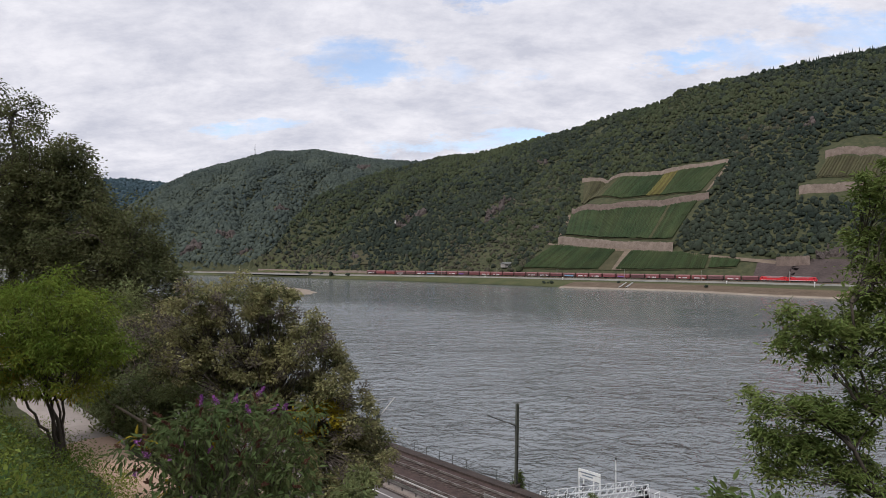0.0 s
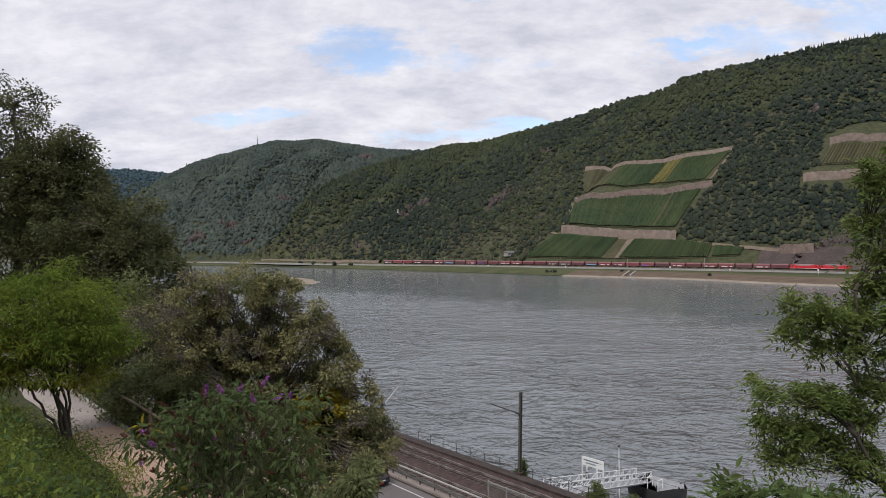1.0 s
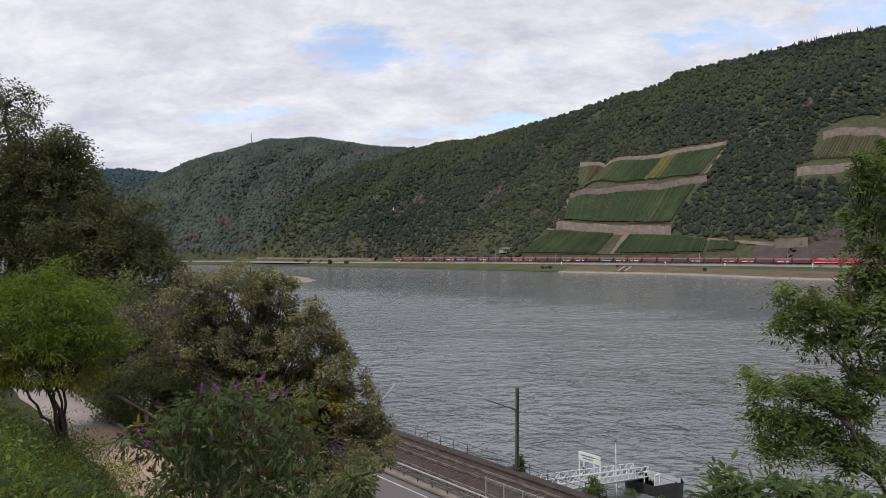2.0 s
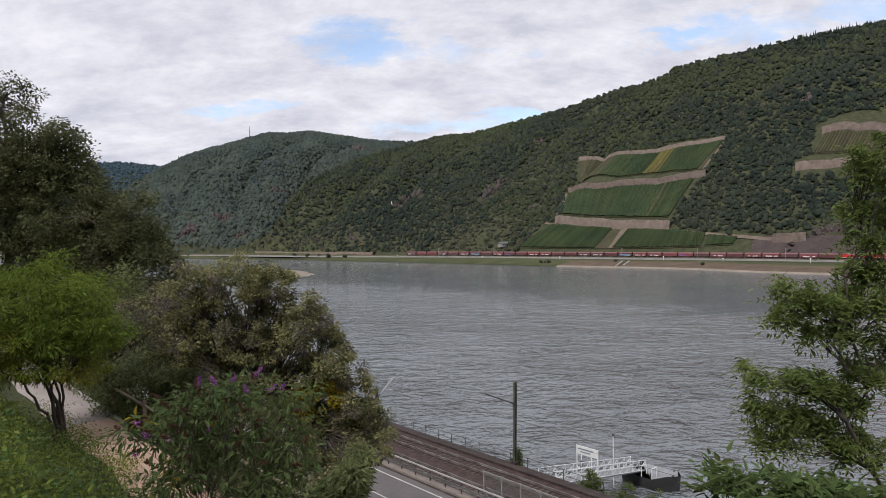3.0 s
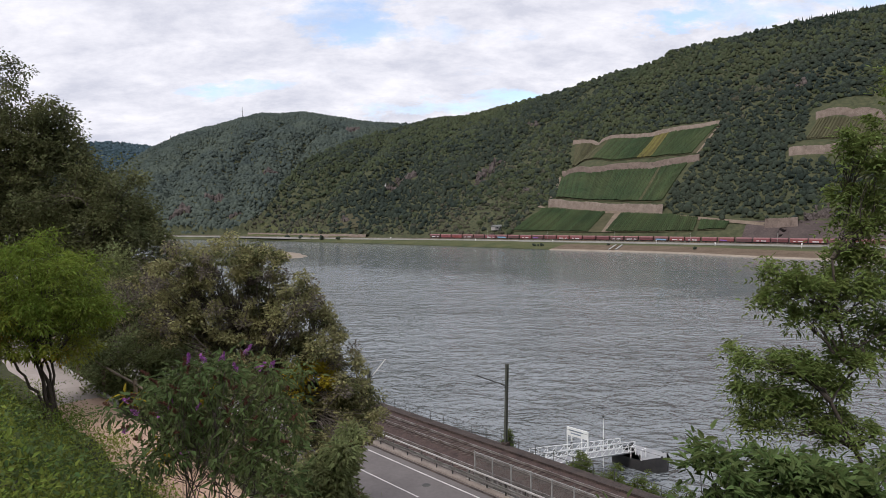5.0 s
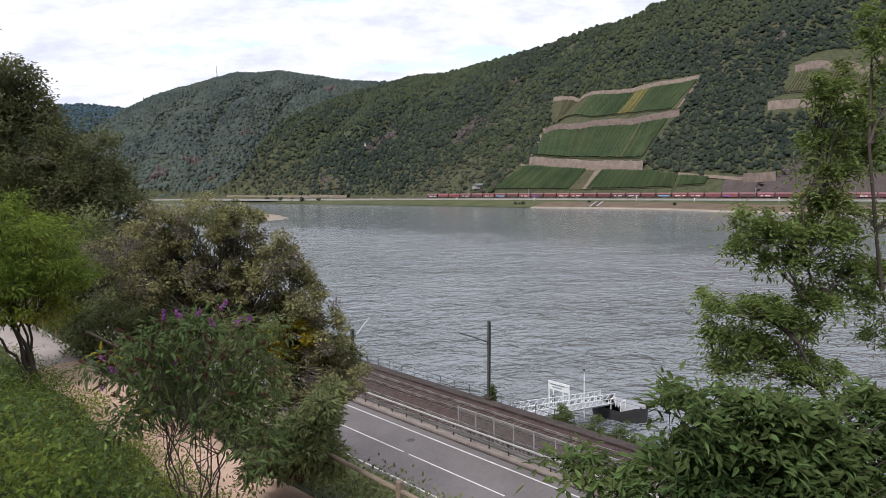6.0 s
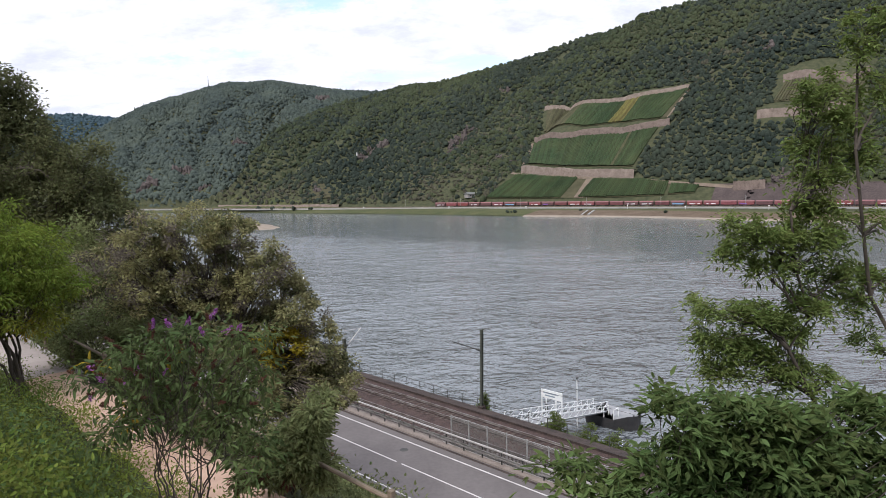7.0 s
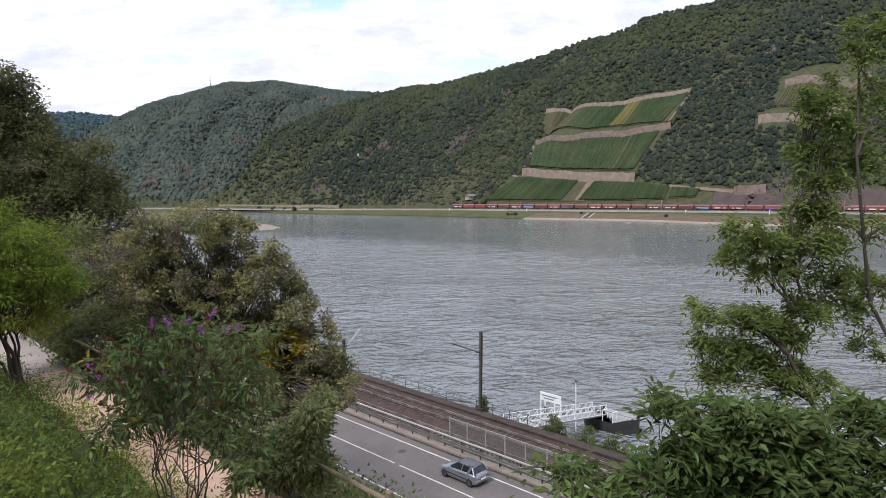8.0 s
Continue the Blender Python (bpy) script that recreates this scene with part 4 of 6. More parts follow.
def bank_stairs(angle):
    x0, y0 = bank_spot(angle, 0.04)
    x1, y1 = bank_spot(angle + 0.55, 0.31)
    d = np.array((x1 - x0, y1 - y0))
    side = np.array((-d[1], d[0])) / np.linalg.norm(d)
    t = thing("bank_stairs", pose(0, 0, 0), "pale stone stairs down the far bank", "stairs")
    for s in (-2.4, 2.4):
        p = np.array(((x0, y0), (x1, y1)))[[0, 1]] + side * s
        q = along_line(p, np.linspace(0, 1, 12))
        v = np.concatenate([drape(q + side * w, h) for w, h in ((-0.6, 0.2), (-0.6, 1.0), (0.6, 1.0), (0.6, 0.2))])
        sheet("side_wall", v, grid_faces(4, 12), M_FARROAD, t)
    for k in range(14):
        q = along_line(np.array(((x0, y0), (x1, y1))), [(k + 0.5) / 14])
        z = float(drape(q, 0.55)[0, 2])
        b = box((3.6, 1.2, 0.3), (q[0, 0], q[0, 1], z), Matrix.Rotation(math.atan2(d[1], d[0]) + math.pi / 2, 3, "Z"))
        part("step", b, M_STONEBANK, t)


bank_stairs(15.1)


def marker_post(angle, u, height):
    x, y = bank_spot(angle, u)
    t = thing("marker_post", place_on_ground(x, y, -angle), "white marker board on a post by the far road", "marker", "marker posts on the far bank")
    part("post", rod((0, 0, -0.3), (0, 0, height), 0.12), M_WHITE, t)
    part("board", box((0.9, 0.1, 0.9), (0, 0, height)), M_WHITE, t)


for angle, u, height in ((18.6, 0.7, 2.6), (29.2, 0.62, 3.0), (10.2, 0.6, 2.2), (3.6, 0.6, 2.0), (-3.7, 0.6, 2.0), (23.1, 0.66, 2.0)):
    marker_post(angle, u, height)


def far_mast(index):
    line = FAR_LINE
    s = np.concatenate(([0], np.cumsum(np.linalg.norm(np.diff(line, axis=0), axis=1))))
    q = np.array([np.interp(index, s, line[:, k]) for k in (0, 1)])
    q2 = np.array([np.interp(index + 1, s, line[:, k]) for k in (0, 1)])
    d = (q2 - q) / np.linalg.norm(q2 - q)
    n = np.array((-d[1], d[0]))
    p = q + n * 3.6
    t = thing("far_catenary_mast", pose(p[0], p[1], TRACK_Z - 0.2), "thin grey railway mast on the far bank", "catenary mast", "masts of the far railway")
    part("post", rod((0, 0, 0), (0, 0, 8.2), 0.13, 0.10), M_DULLSTEEL, t)
    part("arm", rod((0, 0, 6.6), (-n[0] * 3.4, -n[1] * 3.4, 7.4), 0.05), M_DULLSTEEL, t)


for k in range(11):
    far_mast(190 + k * 62.0)


def bare_slope():
    top, bottom = BARE
    u = np.linspace(0, 1, 14)
    T, Bm = along_line(top, u), along_line(bottom, u)
    w = np.linspace(0, 1, 12)[:, None, None]
    structure(sheet("bare_slope", drape((T[None] * (1 - w) + Bm[None] * w).reshape(-1, 2), 1.6), grid_faces(12, 14), M_EARTH, smooth=True), "bare tan slope above the railway", "slope")


BARE = (((-102, 785), (-92, 784)), ((-112, 751), (-80, 740)))
bare_slope()
back_line = offset_line(FAR_LINE, -9.0)
bearing = np.degrees(np.arctan2(back_line[:, 0], back_line[:, 1]))
back_line = back_line[(bearing > -17) & (bearing < -5.5)][::4]
terrace_wall(back_line, 3.2, "grey-brown retaining wall behind the far railway")
cutting = FAR_LINE[2:]
bearing = np.degrees(np.arctan2(cutting[:, 0], cutting[:, 1]))
cutting = cutting[(bearing > 24.5) & (bearing < 44)]
M_CUTTING = material("cutting_stone", (0.052, 0.042, 0.041), (0.098, 0.078, 0.073), 0.10, 0.95, 0.4, 0.8, fine=0.5, spec=0.12)
cut_rows = [drape(offset_line(cutting, -7 - 4.5 * k), 0.5 + 0.3 * (k > 0)) for k in range(7)]
structure(sheet("cutting_slope", np.concatenate(cut_rows), grid_faces(7, len(cutting)), M_CUTTING, smooth=True), "dark plum-brown stony cutting behind the far railway", "slope")

# ---- the goods train ----
RAIL_PATH = dense(TRACK, 40)
RAIL_S = np.concatenate(([0], np.cumsum(np.linalg.norm(np.diff(RAIL_PATH, axis=0), axis=1))))
FRONT_S = float(RAIL_S[np.argmin(np.hypot(*(RAIL_PATH - TRACK[2]).T))])
TRAIN_SPEED = 18.0
TRAIN = []      # each vehicle with its middle's distance behind the front


def rail_pose(s):
    x, y = (np.interp(s, RAIL_S, RAIL_PATH[:, k]) for k in (0, 1))
    x2, y2 = (np.interp(s - 6, RAIL_S, RAIL_PATH[:, k]) for k in (0, 1))
    x3, y3 = (np.interp(s + 6, RAIL_S, RAIL_PATH[:, k]) for k in (0, 1))
    return pose(float(x), float(y), TRACK_Z + 0.02, 0, 0, math.degrees(math.atan2(y2 - y3, x2 - x3)))


def train_paint(name, a, b, rough=0.55):
    return material(name, a, b, 0.5, rough, fine=0.5, vary=0.12)


M_LOCO = train_paint("loco_red", (0.44, 0.018, 0.032), (0.55, 0.032, 0.048), 0.4)
M_WAGON = [train_paint("wagon_red_brown", (0.10, 0.034, 0.038), (0.16, 0.056, 0.060)), train_paint("wagon_red", (0.16, 0.040, 0.042), (0.225, 0.064, 0.062)),
           train_paint("wagon_dark", (0.085, 0.042, 0.045), (0.14, 0.065, 0.066)), train_paint("wagon_plum", (0.16, 0.045, 0.055), (0.23, 0.075, 0.080))]
M_ROOF = train_paint("wagon_roof", (0.17, 0.066, 0.072), (0.24, 0.105, 0.108))
M_UNDER_TRAIN = train_paint("underframe", (0.018, 0.016, 0.016), (0.045, 0.040, 0.038), 0.8)
M_SPRAY = [train_paint("white_spray", (0.50, 0.50, 0.52), (0.72, 0.72, 0.74)), train_paint("blue_spray", (0.12, 0.26, 0.44), (0.26, 0.42, 0.58)), train_paint("violet_spray", (0.16, 0.07, 0.28), (0.26, 0.13, 0.40))]


def bogie(parent, x, material_used):
    bm = bmesh.new()
    for side in (-0.95, 0.95):
        add_box(bm, (2.6, 0.14, 0.28), (x, side, 0.62))
    for dx in (-0.9, 0.9):
        for side in (-0.75, 0.75):
            add_rod(bm, (x + dx, side - 0.07, 0.46), (x + dx, side + 0.07, 0.46), 0.46, sides=12)
    part("bogie", bm, material_used, parent)


def wagon(kind, marks, rng):
    t = thing("hopper_wagon", pose(0, 0, 0), "red-brown covered hopper wagon with spray-painted marks" if marks else "red-brown covered hopper wagon of a goods train", "wagon", "hopper wagons of the train")
    L = 5.55
    bm = extrude_profile(((-L, 1.15), (-L + 0.5, 1.15), (-L + 1.4, 1.02), (L - 1.4, 1.02), (L - 0.5, 1.15), (L, 1.15), (L, 3.25), (-L, 3.25)), 1.45)
    part("body", bm, M_WAGON[kind], t)
    bm = bmesh.new()
    rise = [(math.cos(k / 8 * math.pi) * 1.5, 3.25 + math.sin(k / 8 * math.pi) * 0.85) for k in range(9)]
    l = [bm.verts.new((-L - 0.05, y, z)) for y, z in rise]
    r = [bm.verts.new((L + 0.05, y, z)) for y, z in rise]
    for k in range(8):
        bm.faces.new((l[k], r[k], r[k + 1], l[k + 1]))
    bm.faces.new(l)
    bm.faces.new(r[::-1])
    part("roof", bm, M_ROOF, t, "paler swing roof")
    for k in range(9):
        x = -L + 0.35 + k * (2 * L - 0.7) / 8
        for side in (-1.49, 1.49):
            part("rib", box((0.12, 0.08, 2.1), (x, side, 2.2)), M_WAGON[kind], t)
    for side in (-1.0, 1.0):
        bm = box((8.2, 0.9, 0.5), (0, side * 0.9, 0.95), Matrix.Rotation(radians(24 * side), 3, "X"))
        part("hopper_chute", bm, M_UNDER_TRAIN, t)
    part("underframe", box((12.3, 1.0, 0.25), (0, 0, 1.02)), M_UNDER_TRAIN, t)
    for x in (-6.05, 6.05):
        part("end_platform", box((0.7, 2.4, 0.3), (x, 0, 1.15)), M_UNDER_TRAIN, t)
        part("end_ladder", box((0.08, 0.5, 1.6), (x - math.copysign(0.3, x), 0.9, 2.0)), M_UNDER_TRAIN, t)
    for x in (-3.9, 3.9):
        bogie(t, x, M_UNDER_TRAIN)
    for mx, mw, mh, mm in marks:
        for side in (-1.54, 1.54):
            part("spray_mark", box((mw, 0.02, mh), (mx, side, 1.75), Matrix.Rotation(radians(rng.uniform(-4, 4)), 3, "Y")), M_SPRAY[mm], t)
    return t


def locomotive():
    t = thing("locomotive", pose(0, 0, 0), "bright red electric locomotive at the head of the train", "locomotive", "locomotives of the train")
    bm = extrude_profile(((-9.3, 1.05), (9.3, 1.05), (9.45, 1.9), (8.75, 3.35), (8.2, 3.75), (-8.2, 3.75), (-8.75, 3.35), (-9.45, 1.9)), 1.48)
    bmesh.ops.bevel(bm, geom=list(bm.edges), offset=0.12, segments=1, affect="EDGES")
    part("body", bm, M_LOCO, t)
    part("roof_equipment", box((12.5, 1.7, 0.42), (0, 0, 3.95), bevel=0.1), M_DECK, t, "grey roof equipment")
    for x in (-6.0, 6.0):
        bm = bmesh.new()
        add_rod(bm, (x - 0.8, 0, 4.2), (x + 0.5, 0, 4.55), 0.05)
        add_rod(bm, (x + 0.5, -0.9, 4.55), (x + 0.5, 0.9, 4.55), 0.05)
        part("pantograph", bm, M_DARKSTEEL, t)
        bogie(t, x, M_UNDER_TRAIN)
    for x in (-9.12, 9.12):
        bm = box((0.06, 2.3, 0.85), (x, 0, 2.75), Matrix.Rotation(radians(0), 3, "Y"))
        part("windscreen", bm, M_GLASSDARK, t)
        part("headlight", box((0.08, 0.3, 0.2), (math.copysign(9.5, x), 0.9, 1.7)), M_WHITE, t)
    for side in (-1.5, 1.5):
        part("grille", box((9.0, 0.05, 0.4), (0, side, 3.3)), M_DECK, t)
        part("white_band", box((17.0, 0.03, 0.18), (0, side, 1.35)), M_WHITE, t)
        for x in (-7.6, 7.6):
            part("cab_window", box((0.8, 0.05, 0.65), (x, side, 2.9)), M_GLASSDARK, t)
    part("chassis", box((17.5, 2.4, 0.35), (0, 0, 0.95)), M_UNDER_TRAIN, t)
    return t


def build_train():
    rng = random.Random(11)
    first = locomotive()
    TRAIN.append((first, 9.6))
    TRAIN.append((copy_thing(first, pose(0, 0, 0)), 28.6))
    marks = {0: ((-1.5, 4.2, 0.7, 0), (3.2, 2.0, 0.55, 0)), 1: ((-2.6, 1.6, 0.6, 0), (1.4, 3.4, 0.65, 0)), 2: ((0.0, 8.6, 1.0, 1),), 3: ((-2.0, 5.2, 0.9, 2),), 4: (), 5: ()}
    made = {}
    plan = (4, 0, 4, 0, 1, 5, 1, 5, 3, 4, 1, 0, 2, 5, 0, 1, 4, 5, 1, 0, 4, 3, 1, 5, 2, 0, 4, 1, 5, 4, 0)
    back = 38.2 + 6.25
    for k, m in enumerate(plan):
        kind = (k * 7 + m) % 4
        key = (kind, m)
        if key in made:
            w = copy_thing(made[key], pose(0, 0, 0))
        else:
            w = made[key] = wagon(kind, marks[m], rng)
        TRAIN.append((w, back))
        back += 12.35


build_train()
# rails of the far line
for d in (-0.72, 0.72):
    structure(band("far_rail", FAR_LINE, d + 0.04, d - 0.04, TRACK_Z + 0.16, TRACK_Z + 0.16, M_RAIL, 0.15), "steel rail of the far line", "rail")


# ---- roadside and railway fittings ----
def road_frame(a, b, z):
    """A pose with x along the road, y towards the land and z up."""
    return pose(*near_point(a, b, z), 0, 0, ROAD_YAW)


def river_fence():
    t = thing("river_fence", road_frame(0, 46.35, 4.52), "dark steel railing on top of the river wall", "railing")
    a0, a1 = 22.0, 112.0
    for z in (1.05, 0.55):
        part("rail", rod((a0, 0, z), (a1, 0, z), 0.028), M_DARKSTEEL, t)
    first = part("post", rod((0, 0, -0.05), (0, 0, 1.05), 0.032), M_DARKSTEEL, t)
    first.location.x = a0
    for k in range(1, int((a1 - a0) / 2.1) + 1):
        ob = new("post", first.data)
        ob.parent, ob.location = t, (a0 + k * 2.1, 0, 0)


river_fence()


def guard_rail():
    t = thing("guard_rail", road_frame(0, 36.98, ROAD_Z + 0.08), "double galvanised steel guard rail beside the road", "guard rail")
    a0, a1 = 14.0, 105.0
    outline = ((-0.05, -0.16), (0.03, -0.14), (0.03, -0.05), (-0.03, -0.02), (-0.03, 0.02), (0.03, 0.05), (0.03, 0.14), (-0.05, 0.16))
    for z, name in ((0.50, "beam"), (1.05, "handrail")):
        bm = bmesh.new()
        if name == "beam":
            l = [bm.verts.new((a0, y, z + h)) for y, h in outline]
            r = [bm.verts.new((a1, y, z + h)) for y, h in outline]
            for k in range(len(outline) - 1):
                bm.faces.new((l[k], r[k], r[k + 1], l[k + 1]))
            bmesh.ops.solidify(bm, geom=bm.faces[:], thickness=0.01)
        else:
            add_box(bm, (a1 - a0, 0.09, 0.12), ((a0 + a1) / 2, 0, z))
        part(name, bm, M_STEEL, t)
    bm = bmesh.new()
    add_box(bm, (0.06, 0.09, 1.12), (0, -0.08, 0.5))
    first = part("post", bm, M_DARKSTEEL, t)
    first.location.x = a0
    for k in range(1, int((a1 - a0) / 2.0) + 1):
        ob = new("post", first.data)
        ob.parent, ob.location = t, (a0 + k * 2.0, 0, 0)


guard_rail()


def bar_fence():
    """The low railing of upright bars under the guard rail."""
    t = thing("bar_fence", road_frame(0, 37.18, ROAD_Z + 0.08), "low grey fence of close upright bars", "fence")
    a0, a1 = 16.0, 38.5
    for z in (0.06, 0.86):
        part("rail", box((a1 - a0, 0.04, 0.04), ((a0 + a1) / 2, 0, z)), M_STEEL, t)
    first = part("bar", box((0.022, 0.022, 0.8), (0, 0, 0.46)), M_STEEL, t)
    first.location.x = a0
    for k in range(1, int((a1 - a0) / 0.13)):
        ob = new("bar", first.data)
        ob.parent, ob.location = t, (a0 + k * 0.13, 0, 0)


bar_fence()


def mesh_material():
    m = material("wire_mesh", (0.13, 0.13, 0.125), (0.20, 0.20, 0.19), 1.5, 0.5, metal=0.3)
    n, l = m.node_tree.nodes, m.node_tree.links
    co = n.new("ShaderNodeTexCoord")
    mp = n.new("ShaderNodeMapping")
    mp.inputs["Scale"].default_value = (18, 18, 18)
    l.new(co.outputs["Object"], mp.inputs[0])
    ck = n.new("ShaderNodeTexVoronoi")
    ck.feature = "DISTANCE_TO_EDGE"
    ck.inputs["Randomness"].default_value = 0.15
    l.new(mp.outputs[0], ck.inputs[0])
    cut = n.new("ShaderNodeMath")
    cut.operation, cut.inputs[1].default_value = "LESS_THAN", 0.020
    l.new(ck.outputs[0], cut.inputs[0])
    l.new(cut.outputs[0], n["Principled BSDF"].inputs["Alpha"])
    return m


M_MESH = mesh_material()


def mesh_fence():
    t = thing("mesh_fence", road_frame(0, 37.40, ROAD_Z - 0.05), "tall grey wire mesh screen beside the railway", "fence")
    a_end = 37.7
    panel = post = None
    for k in range(11):
        a = a_end - k * 1.98
        if post is None:
            post = part("post", box((0.08, 0.08, 2.62), (0, 0, 1.31)), M_DULLSTEEL, t)
            post.location.x = a
            bm = bmesh.new()
            add_box(bm, (1.80, 0.012, 2.3), (0, 0, 1.35))
            panel = part("mesh_panel", bm, M_MESH, t, "see-through wire mesh")
            panel.location.x = a - 0.99
            low = part("panel_rail", box((1.89, 0.05, 0.05), (0, 0, 0.18)), M_DULLSTEEL, t)
            high = part("panel_rail", box((1.89, 0.05, 0.05), (0, 0, 2.55)), M_DULLSTEEL, t)
            low.location.x = high.location.x = a - 0.99
        else:
            for first, x in ((post, a), (panel, a - 0.99), (low, a - 0.99), (high, a - 0.99)):
                ob = new(first.name.split(".")[0], first.data)
                ob.parent, ob.location = t, (x, 0, 0)


mesh_fence()


def catenary_mast(a, b, lean, arm_to, arm_z, height, label, metal, tie):
    """A steel mast with its slanting arm over the track; lean in degrees along the line."""
    t = thing("catenary_mast", road_frame(a, b, ROAD_Z - 0.5) @ pose(0, 0, 0, 0, lean, 0), label, "catenary mast", "catenary masts")
    bm = bmesh.new()
    for y in (-0.13, 0.13):
        add_box(bm, (0.22, 0.025, height), (0, y, height / 2))
    add_box(bm, (0.03, 0.26, height), (0, 0, height / 2))
    part("post", bm, M_MAST, t)
    part("foot", box((0.6, 0.6, 0.5), (0, 0, 0.15), bevel=0.03), M_PARAPET, t)
    y = b - arm_to        # towards the land is +y here
    foot_z = arm_z - 1.7 - (ROAD_Z - 0.5)
    tip = (0, y, arm_z - (ROAD_Z - 0.5))
    part("arm", rod((0, 0, foot_z), tip, 0.05), metal, t)
    if tie:
        part("tie", rod((0, 0, foot_z + 1.75), (0, y, tip[2] - 0.05), 0.02), M_STEEL, t)
    part("steady_arm", rod((0, y * 0.45, foot_z + 0.75), (0, y * 0.95, foot_z + 0.5), 0.028), metal, t)
    for f in (0.06, 0.14):
        part("insulator", rod((0, y * f, foot_z + 1.7 * f), (0, y * (f + 0.05), foot_z + 1.7 * (f + 0.05)), 0.09, sides=8), M_DARKSTEEL, t)
    return t


catenary_mast(42.5, 46.3, -1.8, 42.3, 12.1, 8.0, "dark green steel railway mast on the river wall", M_DARKSTEEL, False)
catenary_mast(51.9, 37.15, 0, 39.2, 12.6, 7.4, "dark steel railway mast beside the guard rail", M_STEEL, True)


def wire(points, r, label):
    v, f = tube(points, np.full(len(points), r), 4)
    tagged(sheet("catenary_wire", v, f, M_DARKSTEEL), label, "wire", "catenary wires")


def sag(b, a0, z0, a1, z1, dip, n=14):
    pts = []
    for k in range(n + 1):
        f = k / n
        pts.append(near_point(a0 + (a1 - a0) * f, b, z0 + (z1 - z0) * f - dip * 4 * f * (1 - f)))
    return pts


for b, a_mid, z in ((39.0, 51.9, 12.55), (42.3, 42.5, 12.05)):
    for a_end in (a_mid - 55, a_mid + 55):
        wire(sag(b, a_mid, z, a_end, z, 0.9), 0.012, "thin dark carrying wire above the railway")
        wire(sag(b, a_mid, z - 1.6, a_end, z - 1.6, 0.05), 0.012, "thin dark contact wire above the railway")

bm = bmesh.new()
bmesh.ops.create_cone(bm, cap_ends=True, segments=20, radius1=0.36, radius2=0.34, depth=0.012)
manhole = part("manhole_cover", bm, M_DARKSTEEL)
manhole.matrix_basis = pose(*near_point(40.0, 34.1, ROAD_Z + 0.006))
tagged(manhole, "round dark iron manhole cover in the road", "manhole cover")


# ---- landing stage ----
def landing_stage():
    gang = thing("gangway", pose(*near_point(40.3, 47.0, 3.6)), "white lattice gangway down to the landing stage", "gangway")
    p0, p1 = Vector(near_point(39.3, 47.0, 3.5)), Vector(near_point(42.1, 66.6, -0.9))
    d = p1 - p0
    gang.matrix_basis = Matrix.Translation(p0) @ d.to_track_quat("X", "Z").to_matrix().to_4x4()
    L = d.length
    part("deck", box((L, 1.7, 0.12), (L / 2, 0, -0.06)), M_DECK, gang)
    for side in (-0.9, 0.9):
        for z in (0.06, 0.62, 1.15):
            part("rail", rod((0, side, z), (L, side, z), 0.05), M_WHITE, gang)
        for k in range(13):
            x = k * L / 12
            part("upright", rod((x, side, 0), (x, side, 1.15), 0.045), M_WHITE, gang)
            if k < 12:
                part("brace", rod((x, side, 0.05), (x + L / 12, side, 1.1), 0.035), M_WHITE, gang)
    barge = thing("landing_pontoon", road_frame(40.6, 67.6, WATER_Z), "black-hulled pontoon with a grey deck moored in the river", "pontoon")
    shape = ((3.0, 2.0), (-1.0, 2.0), (-2.4, 1.2), (-3.2, 0.25), (-3.2, -0.25), (-2.4, -1.2), (-1.0, -2.0), (3.0, -2.0))
    bm = bmesh.new()
    low = [bm.verts.new((x * 0.94, y * 0.92, -0.4)) for x, y in shape]
    top = [bm.verts.new((x, y, 1.25 + (0.45 if x < -2 else 0.0))) for x, y in shape]
    for k in range(8):
        bm.faces.new((low[k], low[(k + 1) % 8], top[(k + 1) % 8], top[k]))
    bmesh.ops.recalc_face_normals(bm, faces=bm.faces)
    part("hull", bm, M_HULL, barge, "black painted hull")
    bm = bmesh.new()
    bm.faces.new([bm.verts.new((x * 0.97, y * 0.96, 1.27 + (0.45 if x < -2 else 0.0))) for x, y in shape])
    bmesh.ops.solidify(bm, geom=bm.faces[:], thickness=0.08)
    part("deck", bm, M_DECK, barge)
    for x, y in ((-2.6, 0.4), (-2.0, -1.0), (-0.6, 1.6), (2.4, -1.6)):
        part("bollard", rod((x, y, 1.2), (x, y, 1.75), 0.14, 0.11, 8), M_HULL, barge)
    pole = thing("signal_pole", road_frame(43.2, 63.5, 0), "slim white pole with a dark lamp head", "pole")
    part("shaft", rod((0, 0, -7), (0, 0, 3.35), 0.07, 0.05, 8), M_WHITE, pole)
    part("lamp_head", rod((0, 0, 3.35), (0, 0, 3.6), 0.12, 0.12, 8), M_DARKSTEEL, pole)
    for x in (-0.9, 0.4):
        bm = bmesh.new()
        add_rod(bm, (x, 1.9, 1.2), (x, 1.9, 2.4), 0.05)
        add_rod(bm, (x, 1.9, 2.4), (x, 0.9, 2.4), 0.05)
        add_rod(bm, (x, 0.9, 2.4), (x, 0.9, 1.2), 0.05)
        part("hand_hoop", bm, M_WHITE, barge)
    # sign on two posts standing in the shallows
    sign = thing("landing_sign", road_frame(42.75, 58.0, 0), "white sign board on a white frame above the gangway", "sign")
    sx = 1.35
    for x in (-sx, sx, -0.55, 0.75):
        part("post", rod((x, 0, -6.0 if abs(x) > 1 else 0.9), (x, 0, 3.4 if abs(x) > 1 else 2.4), 0.07), M_WHITE, sign)
    part("board", box((2.8, 0.08, 0.95), (0, 0, 2.95), bevel=0.02), M_WHITE, sign)
